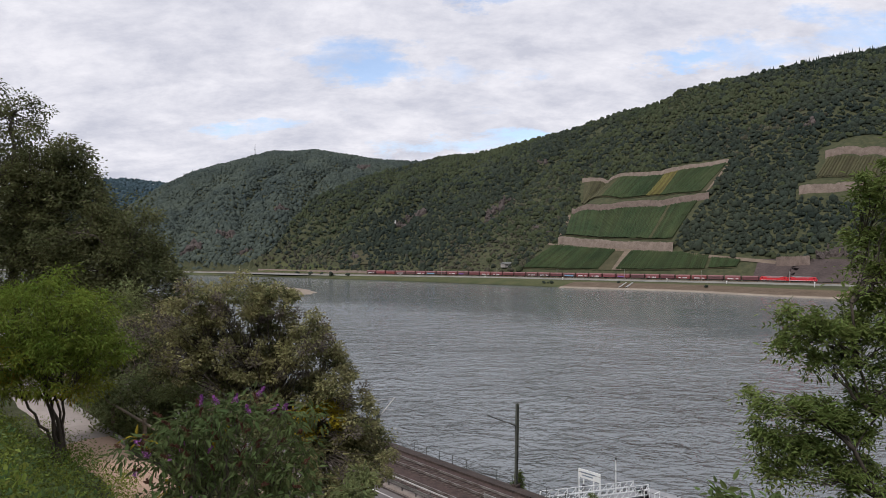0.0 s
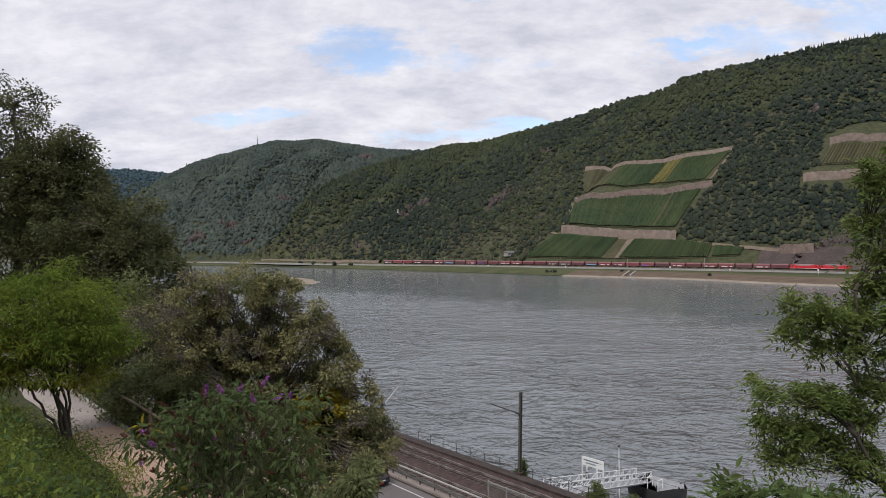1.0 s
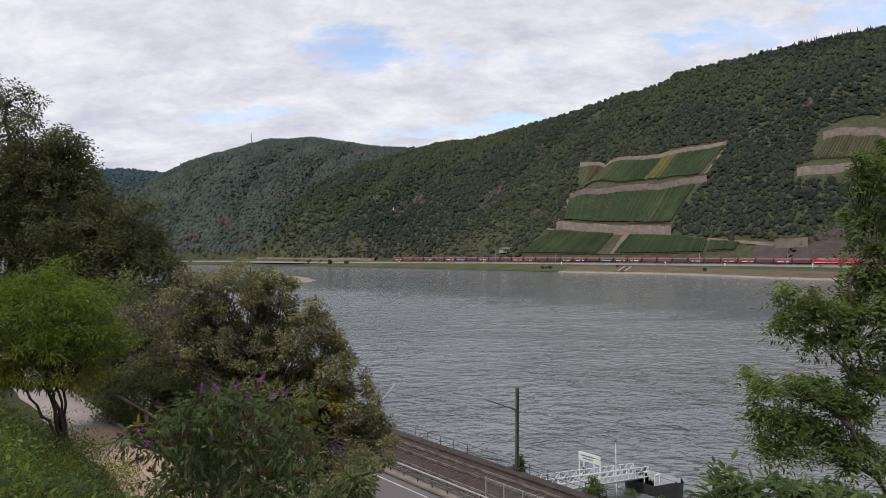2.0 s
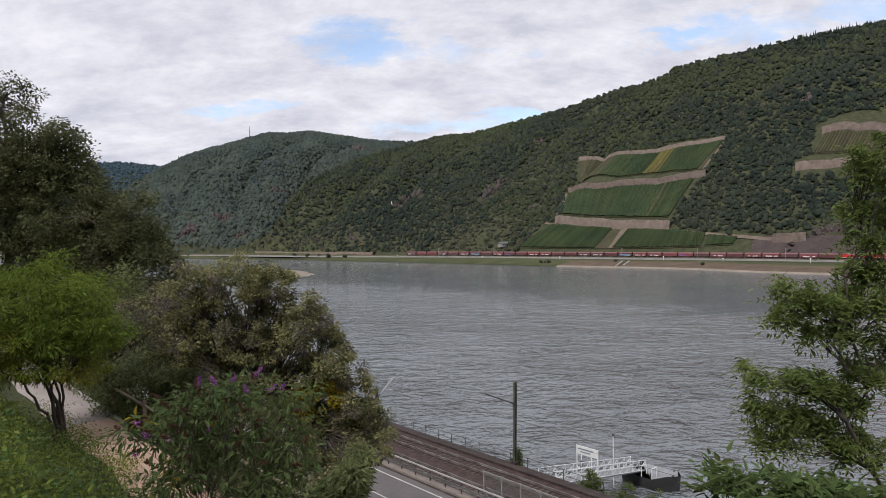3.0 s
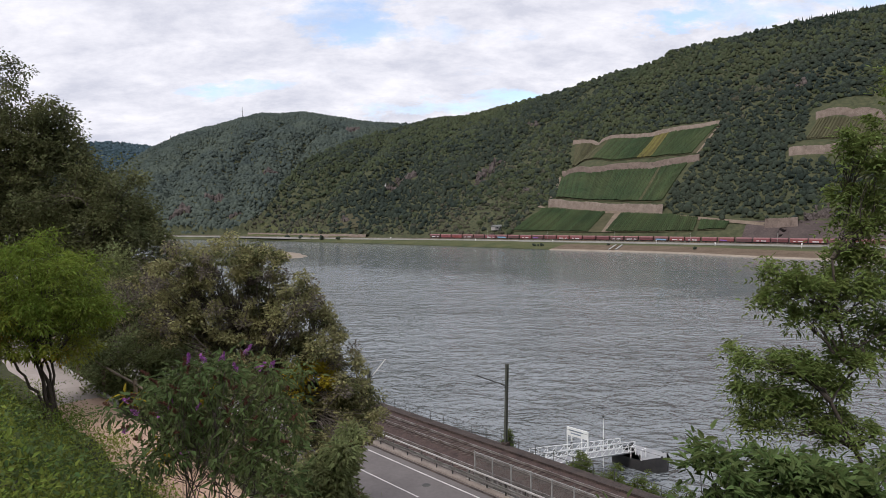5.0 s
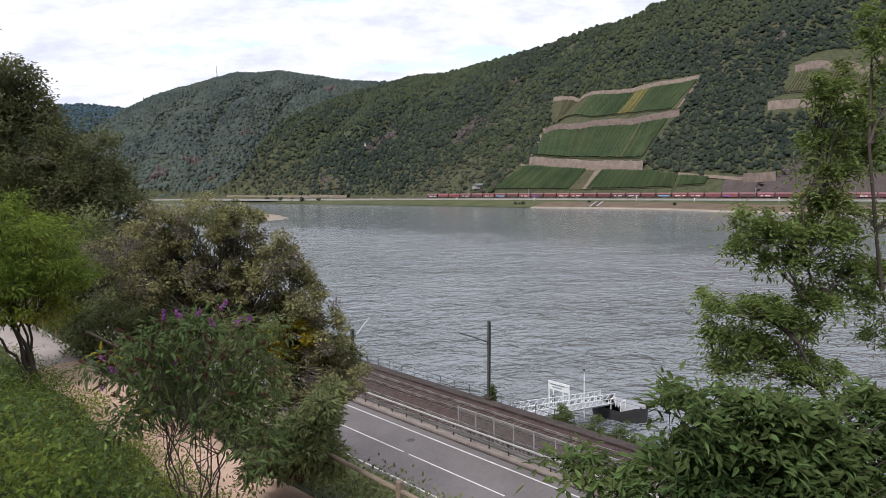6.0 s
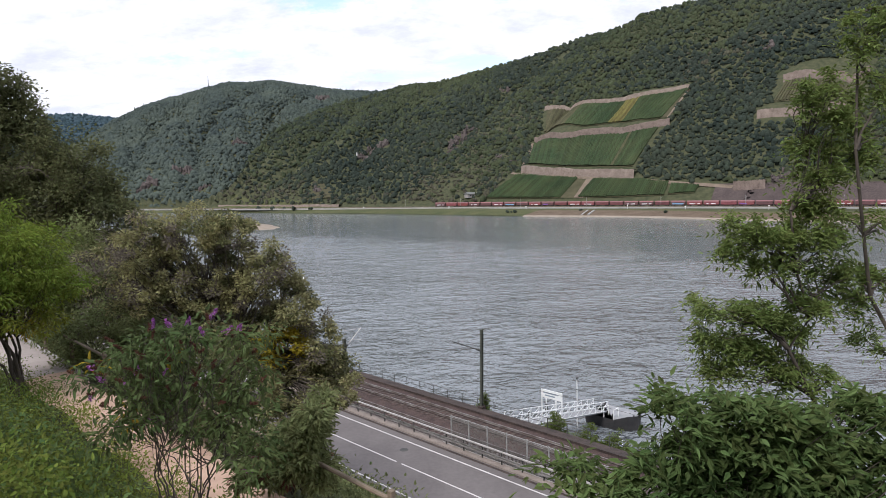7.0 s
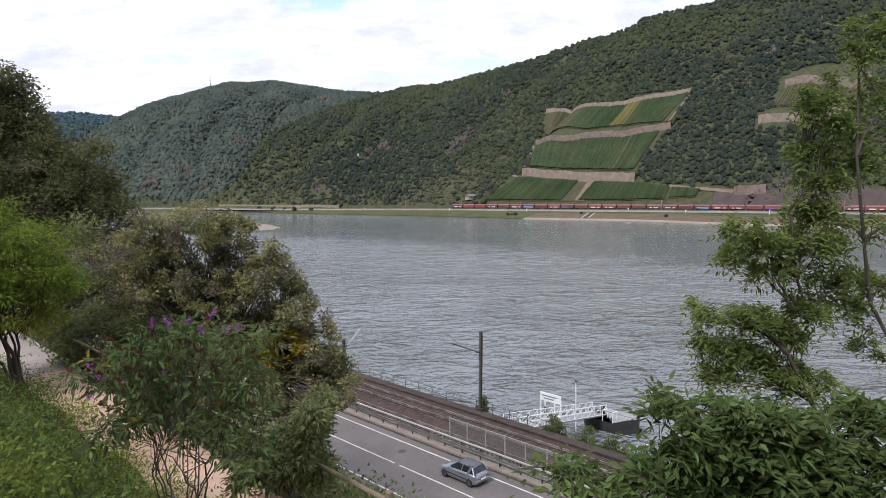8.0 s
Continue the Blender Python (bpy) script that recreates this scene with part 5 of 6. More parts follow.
    part("cross_rail", rod((-sx, 0, 1.0), (sx, 0, 1.0), 0.05), M_WHITE, sign)
    for k, (x, w, z) in enumerate(((0.15, 1.9, 3.1), (0.2, 1.3, 2.8))):
        part("text_bar", box((w, 0.02, 0.13), (x, 0.05, z)), M_BLUETEXT, sign)
    post_lamp = thing("mooring_post", road_frame(42.9, 57.2, 0), "dark mooring post beside the gangway", "post")
    part("pile", rod((0, 0, -6), (0, 0, 1.9), 0.16, 0.16, 8), M_DARKSTEEL, post_lamp)
    part("cap", rod((0, 0, 1.9), (0, 0, 2.15), 0.22, 0.12, 8), M_HULL, post_lamp)


M_BLUETEXT = material("blue_grey_letters", (0.16, 0.20, 0.27), (0.22, 0.26, 0.33), 3, 0.6)
landing_stage()


# ---- cars ----
M_SILVER = material("blue_grey_car_paint", (0.27, 0.29, 0.33), (0.32, 0.345, 0.39), 0.6, 0.28, metal=0.75, fine=0.2)
M_BLACKCAR = material("black_car_paint", (0.015, 0.013, 0.014), (0.028, 0.024, 0.025), 0.6, 0.25, fine=0.2)
M_CARRED = material("red_stripe_paint", (0.42, 0.05, 0.05), (0.52, 0.08, 0.08), 0.8, 0.3)
M_TYRE = material("tyre_rubber", (0.012, 0.012, 0.012), (0.026, 0.025, 0.024), 3, 0.85)
M_RIM = material("wheel_rim", (0.06, 0.06, 0.065), (0.12, 0.12, 0.125), 2, 0.4, metal=0.6)
M_TAIL = material("tail_light", (0.13, 0.016, 0.016), (0.20, 0.03, 0.028), 2, 0.25)


def hatchback(paint, label, stripes=False):
    """A small three-door hatchback, nose towards +x, standing on z = 0."""
    t = thing("car", pose(0, 0, 0), label, "car")
    # stations along the length: x, sill, waist, half width at sill, half width at waist
    low = ((-1.86, 0.34, 0.86, 0.66, 0.70), (-1.72, 0.24, 0.95, 0.80, 0.79), (-1.1, 0.20, 0.96, 0.83, 0.82), (-0.2, 0.19, 0.93, 0.83, 0.83), (0.7, 0.19, 0.90, 0.83, 0.82), (1.3, 0.22, 0.82, 0.82, 0.76), (1.72, 0.26, 0.70, 0.77, 0.66), (1.93, 0.34, 0.58, 0.60, 0.52))
    bm = bmesh.new()
    rings = []
    for x, z0, z1, w0, w1 in low:
        zm = (z0 + z1) / 2
        prof = ((-w0 * 0.96, z0), (-w0, z0 + 0.08), (-w0 * 1.02, zm), (-w1, z1 - 0.06), (-w1 * 0.88, z1), (0, z1 + 0.03), (w1 * 0.88, z1), (w1, z1 - 0.06), (w0 * 1.02, zm), (w0, z0 + 0.08), (w0 * 0.96, z0))
        rings.append([bm.verts.new((x, y, z)) for y, z in prof])
    for p, q in zip(rings, rings[1:]):
        for k in range(11):
            bm.faces.new((p[k], q[k], q[(k + 1) % 11], p[(k + 1) % 11]))
    bm.faces.new(rings[0])
    bm.faces.new(rings[-1][::-1])
    bmesh.ops.recalc_face_normals(bm, faces=bm.faces)
    for f in bm.faces:
        f.smooth = True
    part("body", bm, paint, t)
    cab = ((-1.70, 0.93, 0.74, -1.30, 1.40, 0.56), (0.95, 0.90, 0.74, 0.12, 1.40, 0.56))
    bm = bmesh.new()
    (xb, zb, wb, xt, zt, wt), (xf, zf, wf, xu, zu, wu) = cab
    base = [bm.verts.new(p) for p in ((xb, -wb, zb - 0.02), (xf, -wf, zf - 0.06), (xf, wf, zf - 0.06), (xb, wb, zb - 0.02))]
    roof = [bm.verts.new(p) for p in ((xt, -wt, zt), (xu, -wu, zu), (xu, wu, zu), (xt, wt, zt))]
    for k in range(4):
        bm.faces.new((base[k], base[(k + 1) % 4], roof[(k + 1) % 4], roof[k]))
    bm.faces.new(roof)
    bmesh.ops.recalc_face_normals(bm, faces=bm.faces)
    part("glasshouse", bm, M_GLASSDARK, t, "dark tinted windows")
    bm = bmesh.new()
    rows = []
    for x, h in ((-1.42, 1.37), (-1.25, 1.42), (-0.6, 1.455), (-0.1, 1.45), (0.16, 1.41)):
        rows.append([bm.verts.new((x, y, h - 0.045 * (y / 0.58) ** 2)) for y in (-0.60, -0.3, 0, 0.3, 0.60)])
    for p, q in zip(rows, rows[1:]):
        for k in range(4):
            bm.faces.new((p[k], q[k], q[k + 1], p[k + 1]))
    bmesh.ops.solidify(bm, geom=bm.faces[:], thickness=0.03)
    part("roof", bm, paint, t)
    for s in (-1, 1):
        for (a, b2, r) in (((-1.66, 0.74 * s, 0.92), (-1.36, 0.575 * s, 1.39), 0.055), ((0.93, 0.74 * s, 0.86), (0.12, 0.58 * s, 1.40), 0.035), ((-0.42, 0.755 * s, 0.90), (-0.48, 0.585 * s, 1.40), 0.045), ((-1.1, 0.765 * s, 0.93), (-1.3, 0.585 * s, 1.39), 0.10)):
            part("pillar", rod(a, b2, r, sides=6), paint, t)
        part("mirror", box((0.14, 0.2, 0.13), (0.62, 0.90 * s, 0.98), bevel=0.03), paint, t)
        part("door_handle", box((0.16, 0.03, 0.04), (-0.35, 0.85 * s, 0.78)), paint, t)
        part("tail_light", box((0.10, 0.14, 0.34), (-1.74, 0.66 * s, 0.84), bevel=0.02), M_TAIL, t)
        part("headlight", box((0.20, 0.26, 0.11), (1.63, 0.52 * s, 0.67), bevel=0.04), M_DULLSTEEL, t)
        part("side_strip", box((2.0, 0.03, 0.07), (0.0, 0.848 * s, 0.5)), M_TYRE, t)
        for x in (-1.25, 1.24):
            wheel = part("wheel", rod((x, s * 0.66, 0.30), (x, s * 0.86, 0.30), 0.30, sides=20), M_TYRE, t)
            part("rim", rod((x, s * 0.80, 0.30), (x, s * 0.868, 0.30), 0.19, sides=14), M_RIM, wheel)
    part("bumper", box((0.16, 1.52, 0.26), (-1.82, 0, 0.44), bevel=0.05), paint, t)
    part("number_plate", box((0.03, 0.5, 0.11), (-1.905, 0, 0.58)), M_WHITE, t)
    part("rear_wiper", box((0.03, 0.35, 0.02), (-1.60, 0.1, 1.06)), M_TYRE, t)
    part("aerial", rod((-1.2, 0, 1.42), (-1.4, 0, 1.62), 0.008), M_TYRE, t)
    if stripes:
        for y in (-0.25, 0.25):
            part("roof_stripe", box((1.3, 0.26, 0.01), (-0.6, y, 1.462)), M_CARRED, t, "red stripe")
        part("tail_stripe", box((0.02, 0.5, 0.16), (-1.90, 0.25, 0.42)), M_CARRED, t)
    return t


CAR_SILVER = hatchback(M_SILVER, "blue-grey three-door hatchback driving on the road")
CAR_BLACK = hatchback(M_BLACKCAR, "black hatchback with red roof stripes on the road", True)


# ---- near path, vegetation ----
def near_path():
    for a0, a1, mat, label in ((5.0, 19.4, M_SAND, "pinkish gravel footpath along the slope"), (19.4, 46.0, M_PATH, "grey paved footpath along the slope")):
        n = 24
        V = []
        for b, z in ((3.9, 22.02), (4.05, 22.06), (4.5, 22.08), (4.95, 22.06), (5.15, 22.0)):
            for k in range(n):
                a = a0 + (a1 - a0) * k / (n - 1)
                V.append(near_point(a, b + 0.08 * math.sin(a * 1.7) + random.uniform(-0.03, 0.03), z))
        structure(sheet("footpath", V, grid_faces(5, n), mat, smooth=True), label, "footpath")
    structure(corridor("path_kerb", 5.12, 5.22, 22.12, 22.12, 18.4, 46, M_CONCRETE, 0.4), "low pale kerb along the footpath", "kerb")
    t = thing("path_railing", road_frame(0, 5.22, 21.95), "old grey wooden handrail beside the footpath", "railing")
    for a in (6.2, 8.9, 11.6, 14.3, 17.0, 19.7, 22.4, 25.1):
        part("post", box((0.085, 0.085, 1.15), (a, 0, 0.42), bevel=0.012), M_WOOD, t)
    part("rail", rod((5.6, 0, 0.86), (25.6, 0, 0.90), 0.032, sides=8), M_WOOD, t)



near_path()

LEAF_OVAL = np.array(((0, 0, 0), (0.27, 0.30, 0.06), (0.18, 0.68, 0.03), (0, 1, -0.08), (-0.18, 0.68, 0.03), (-0.27, 0.30, 0.06)))
LEAF_FACES = np.array(((0, 1, 2, 3), (0, 3, 4, 5)))


def leaf_arrays(at, way, normal, length, width):
    """Leaves as small folded ovals: at, pointing along way, facing normal."""
    y = way / np.linalg.norm(way, axis=1)[:, None]
    x = np.cross(y, normal)
    x /= np.linalg.norm(x, axis=1)[:, None] + 1e-9
    z = np.cross(x, y)
    t = LEAF_OVAL
    v = at[:, None] + x[:, None] * (t[None, :, :1] * 2 * width[:, None, None]) + y[:, None] * (t[None, :, 1:2] * length[:, None, None]) + z[:, None] * (t[None, :, 2:] * length[:, None, None])
    f = LEAF_FACES[None] + (np.arange(len(at)) * 6)[:, None, None]
    return v.reshape(-1, 3), f.reshape(-1, 4)


def unit(rng, n):
    v = rng.normal(size=(n, 3))
    return v / np.linalg.norm(v, axis=1)[:, None]


def blob_points(rng, blobs, n, shell=0.55):
    """Points in a set of ellipsoids (centre, radii), most of them towards the skin."""
    vol = np.array([r[0] * r[1] * r[2] for _, r in blobs]) ** 0.75
    pick = rng.choice(len(blobs), n, p=vol / vol.sum())
    c = np.array([b[0] for b in blobs])[pick]
    r = np.array([b[1] for b in blobs])[pick]
    d = unit(rng, n)
    lump = 1 + 0.16 * np.sin(d[:, :1] * 5 + pick[:, None]) + 0.14 * np.sin(d[:, 2:] * 7 + 2 * pick[:, None])
    return c + d * r * lump * (shell + (1 - shell) * rng.uniform(0, 1, (n, 1)) ** 0.5)


def bent(rng, a, b, n=7, amount=0.12, lift=0.0):
    a, b = np.asarray(a, float), np.asarray(b, float)
    f = np.linspace(0, 1, n)[:, None]
    L = np.linalg.norm(b - a)
    mid = rng.normal(0, amount * L, 3) + np.array((0, 0, lift * L))
    p = a + (b - a) * f + mid * (f * (1 - f) * 2)
    p[1:-1] += rng.normal(0, 0.02 * L, (n - 2, 3))
    return p


def joined(pieces):
    V, F, base = [], [], 0
    for v, f in pieces:
        V.append(v)
        F.append(f + base)
        base += len(v)
    return np.concatenate(V), np.concatenate(F)


def tree(name, base, blobs, label, category, leaf_mat, seed, clusters=160, leaves=120, spread=0.35, leaf=(0.06, 0.035), trunk_r=0.12, stems=1,
         limbs=9, droop=0.2, shell=0.55, pinnate=0, extra=(), fork=0.35, bark=None, spine=None):
    """A tree or shrub: stems, limbs and twigs that reach into its crown, and a crown of single leaves."""
    rng = np.random.default_rng(seed)
    t = thing(name, pose(*base), label, category)
    base = np.asarray(base, float)
    mid = np.mean([b[0] for b in blobs], 0)
    cl = blob_points(rng, blobs, clusters, shell)
    cl = cl[cl[:, 2] > base[2] + 0.15]
    seeds = cl[rng.choice(len(cl), min(limbs, len(cl)), replace=False)]
    owner = np.argmin(((cl[:, None] - seeds[None]) ** 2).sum(-1), 1)
    wood = []
    feet = []
    if spine is not None:
        line = bent(rng, base - np.array((0, 0, 0.3)), spine, 14, 0.06)
        wood.append(tube(line, np.linspace(trunk_r, trunk_r * 0.25, 14), 8))
    for s in range(stems if spine is None else 0):
        foot = base + np.array((*rng.normal(0, 0.12 * (stems > 1), 2), -0.3))
        top = base + (mid - base) * fork + np.array((*rng.normal(0, 0.25 * (stems > 1), 2), 0))
        p = bent(rng, foot, top, 8, 0.05)
        wood.append(tube(p, np.linspace(trunk_r, trunk_r * 0.65, 8) * rng.uniform(0.75, 1.05), 7))
        feet.append(top)
    for k, sd in enumerate(seeds):
        if spine is None:
            start = feet[k % stems]
        else:
            reach = np.linalg.norm((sd - line.mean(0))[:2])
            start = line[int(np.argmin(np.abs(line[:, 2] - (sd[2] - 0.35 * reach - 0.15))))]
        end = start + (sd - start) * 0.72
        p = bent(rng, start, end, 8, 0.10, 0.12)
        r0 = trunk_r * rng.uniform(0.35, 0.6)
        wood.append(tube(p, np.linspace(r0, r0 * 0.3, 8), 5))
        for c in cl[owner == k]:
            q = p[rng.integers(3, 8)]
            wood.append(tube(bent(rng, q, c, 5, 0.12, 0.05), np.linspace(r0 * 0.26, 0.004, 5), 3))
    v, f = joined(wood)
    sheet("trunk", v - base, f, bark or M_BARK, t, True)
    n = len(cl) * leaves
    idx = np.repeat(np.arange(len(cl)), leaves)
    size = rng.uniform(0.6, 1.25, len(cl))[idx][:, None]
    off = unit(rng, n) * rng.uniform(0.05, 1, (n, 1)) ** 0.6 * spread * size * np.array((1, 1, 0.7))
    at = cl[idx] + off
    out = off / (np.linalg.norm(off, axis=1)[:, None] + 1e-6)
    way = out + unit(rng, n) * 0.6 + np.array((0, 0, -droop))
    normal = unit(rng, n) * 0.7 + np.array((0, 0, 1.0))
    length = leaf[0] * rng.uniform(0.65, 1.25, n)
    width = leaf[1] * rng.uniform(0.7, 1.2, n)
    if pinnate:
        y = way / np.linalg.norm(way, axis=1)[:, None]
        x = np.cross(y, normal)
        x /= np.linalg.norm(x, axis=1)[:, None]
        nn = np.cross(x, y)
        A, W, N, Ln, Wd = [], [], [], [], []
        stalk = leaf[0] * (pinnate + 1) * 0.42
        at = at - y * stalk * 0.55
        for k in range(pinnate):
            pair, side = k // 2, (1 if k % 2 else -1)
            pos = (pair + 0.8) / (pinnate / 2 + 0.6)
            last = k == pinnate - 1
            A.append(at + y * (stalk * (1.0 if last else pos)) + np.array((0, 0, -0.25)) * stalk * pos ** 2)
            W.append(y if last else y * 0.55 + x * side)
            N.append(nn + unit(rng, n) * 0.25)
            Ln.append(length)
            Wd.append(width)
        at, way, normal, length, width = np.concatenate(A), np.concatenate(W), np.concatenate(N), np.concatenate(Ln), np.concatenate(Wd)
    rest = np.ones(len(at), bool)
    owner_pick = rng.uniform(0, 1, len(cl))
    pick = np.tile(owner_pick[idx], pinnate or 1)
    zc = np.tile(cl[idx], (pinnate or 1, 1))
    for mat, test, sub in extra:
        sel = test(zc, pick) & rest
        rest &= ~sel
        if sel.any():
            v, f = leaf_arrays(at[sel], way[sel], normal[sel], length[sel], width[sel])
            sheet(sub, v - base, f, mat, t)
    v, f = leaf_arrays(at[rest], way[rest], normal[rest], length[rest], width[rest])
    sheet("crown", v - base, f, leaf_mat, t)
    return t


def B(x, y, z, rx, ry=None, rz=None):
    return ((x, y, z), (rx, ry or rx, rz or rx))


def ground_at(x, y):
    return (x, y, float(land(x, y)))


# tall dark trees beyond the footpath
tree("deciduous_tree", ground_at(-20.5, 32), [B(-20.8, 31, 29.4, 2.9, 2.8, 2.6), B(-18.9, 31, 30.1, 2.0, 2.0, 2.1), B(-17.5, 31, 28.6, 1.8, 2.0, 2.1), B(-17.6, 30.5, 26.0, 2.3, 2.2, 2.4), B(-20.6, 31.5, 33.3, 1.8, 1.8, 1.6), B(-20.6, 31, 26.5, 2.6, 2.4, 2.6), B(-17.5, 31, 31.2, 0.9, 1.0, 1.0), B(-16.5, 31, 30.0, 0.8, 0.9, 0.9), B(-17.55, 30.00, 31.03, 1.53, 1.80, 1.40), B(-16.41, 30.00, 29.87, 1.23, 1.80, 1.02), B(-18.72, 30.00, 29.00, 2.04, 1.80, 1.53), B(-15.15, 30.00, 28.59, 1.28, 1.80, 1.02), B(-17.20, 30.00, 27.46, 2.30, 1.80, 1.28)],
     "tall dark green tree with a thinning top", "tree", M_LEAF_DARK, 21, 700, 80, 0.62, (0.16, 0.085), 0.28, 1, 18, 0.3, 0.4, spine=(-20.3, 31.3, 32.6))
tree("deciduous_tree", ground_at(-14.6, 29), [B(-15.0, 28.5, 27.0, 1.9, 1.8, 1.9), B(-13.1, 28.5, 27.2, 1.4, 1.5, 1.5), B(-12.1, 28, 25.2, 1.2, 1.5, 1.7), B(-13.9, 28, 23.8, 1.9, 1.7, 2.0), B(-11.6, 28, 23.6, 1.2, 1.3, 1.4)],
     "rounded dark green tree on the slope", "tree", M_LEAF_DARK, 22, 420, 85, 0.55, (0.15, 0.08), 0.2, 1, 14, 0.2, 0.5, spine=(-14.4, 28.6, 27.2))
# olive-brown shrub tree on the slope below the path
tree("shrub_tree", ground_at(-5.6, 18.6), [B(-5.73, 17.90, 25.54, 1.29, 1.20, 0.73), B(-6.74, 17.90, 25.36, 0.88, 1.20, 0.70), B(-4.70, 17.90, 25.52, 0.70, 1.20, 0.67), B(-3.43, 17.50, 24.78, 0.39, 1.20, 0.54), B(-4.17, 17.90, 24.26, 1.01, 1.20, 0.84), B(-5.51, 17.90, 24.14, 1.29, 1.20, 0.84), B(-6.80, 17.90, 24.33, 0.88, 1.20, 0.84), B(-3.00, 17.90, 23.53, 0.64, 1.20, 0.70), B(-2.43, 17.90, 22.62, 0.61, 1.20, 0.70), B(-2.03, 17.90, 21.70, 0.55, 1.20, 0.61), B(-3.35, 17.90, 22.37, 0.85, 1.20, 0.85), B(-4.24, 17.90, 22.72, 0.85, 1.20, 0.85), B(-2.79, 17.90, 21.25, 0.85, 1.20, 0.70), B(-5.14, 17.90, 22.90, 1.16, 1.20, 0.70), B(-2.16, 16.60, 21.31, 0.37, 1.00, 0.42), B(-2.61, 16.60, 20.77, 0.57, 1.00, 0.57), B(-3.11, 16.60, 20.79, 0.79, 1.00, 0.71), B(-1.58, 16.60, 21.62, 0.25, 1.00, 0.37), B(-3.99, 16.60, 21.71, 0.85, 1.00, 0.71)],
     "broad olive-brown shrub tree with dark branches", "tree", M_LEAF_OLIVE, 23, 860, 95, 0.25, (0.090, 0.050), 0.15, 1, 22, 0.15, 0.6, fork=0.6,
     extra=((M_LEAF_YELLOW, lambda c, p: (np.abs(c[:, 0] + 3.46) < 0.68) & (np.abs(c[:, 2] - 22.60) < 0.42) & (p < 0.9), "yellow_foliage"), (M_LEAF_GREY, lambda c, p: p > 0.9, "withered_foliage"), (M_LEAF_DARK, lambda c, p: p < 0.16, "dark_foliage")))
# grey-brown seeding bush and dark filler behind it
tree("bush", ground_at(-9.3, 21.5), [B(-8.8, 20.3, 24.3, 0.95, 0.9, 1.1), B(-8.3, 20.5, 22.9, 1.3, 1.2, 1.2)], "grey-brown bush full of dry seed heads", "bush", M_LEAF_OLIVE, 24, 170, 80, 0.36, (0.09, 0.035), 0.08, 3, 9, 0.1, 0.5,
     extra=((M_LEAF_GREY, lambda c, p: p > 0.22, "withered_foliage"),))
tree("bush", ground_at(-8.6, 19.4), [B(-8.6, 18.8, 22.6, 1.2, 1.1, 1.1), B(-7.4, 18.4, 22.3, 1.0, 1.0, 1.0)], "dark green bush beside the footpath", "bush", M_LEAF_MID, 25, 170, 80, 0.36, (0.10, 0.05), 0.08, 3, 9, 0.1, 0.4)
tree("bush", ground_at(-11.6, 24.0), [B(-11.6, 23.4, 23.6, 1.7, 1.5, 2.0)], "dark green bush under the tall trees", "bush", M_LEAF_MID, 26, 200, 85, 0.5, (0.12, 0.06), 0.08, 3, 9, 0.1, 0.4)
# bright green little tree left of the path
tree("small_tree", (-9.0, 15.6, 22.0), [B(-9.3, 15.5, 25.5, 1.5, 1.4, 0.95), B(-8.5, 15.3, 24.8, 1.2, 1.1, 0.95), B(-10.2, 15.5, 25.0, 1.3, 1.3, 1.2), B(-9.3, 15.2, 24.5, 1.2, 1.1, 0.9)], "bright green small tree with several bare stems", "tree", M_LEAF_BRIGHT, 27, 380, 80, 0.34, (0.115, 0.030), 0.055, 6, 14, 0.5, 0.6, fork=0.5,
     extra=((M_LEAF_YELLOW, lambda c, p: (p > 0.965) & (c[:, 2] < 25.2), "orange_foliage"), (M_LEAF_LIME, lambda c, p: p > 0.35 + 0.9 * (c[:, 2] - 24.3), "yellow_green_foliage")))


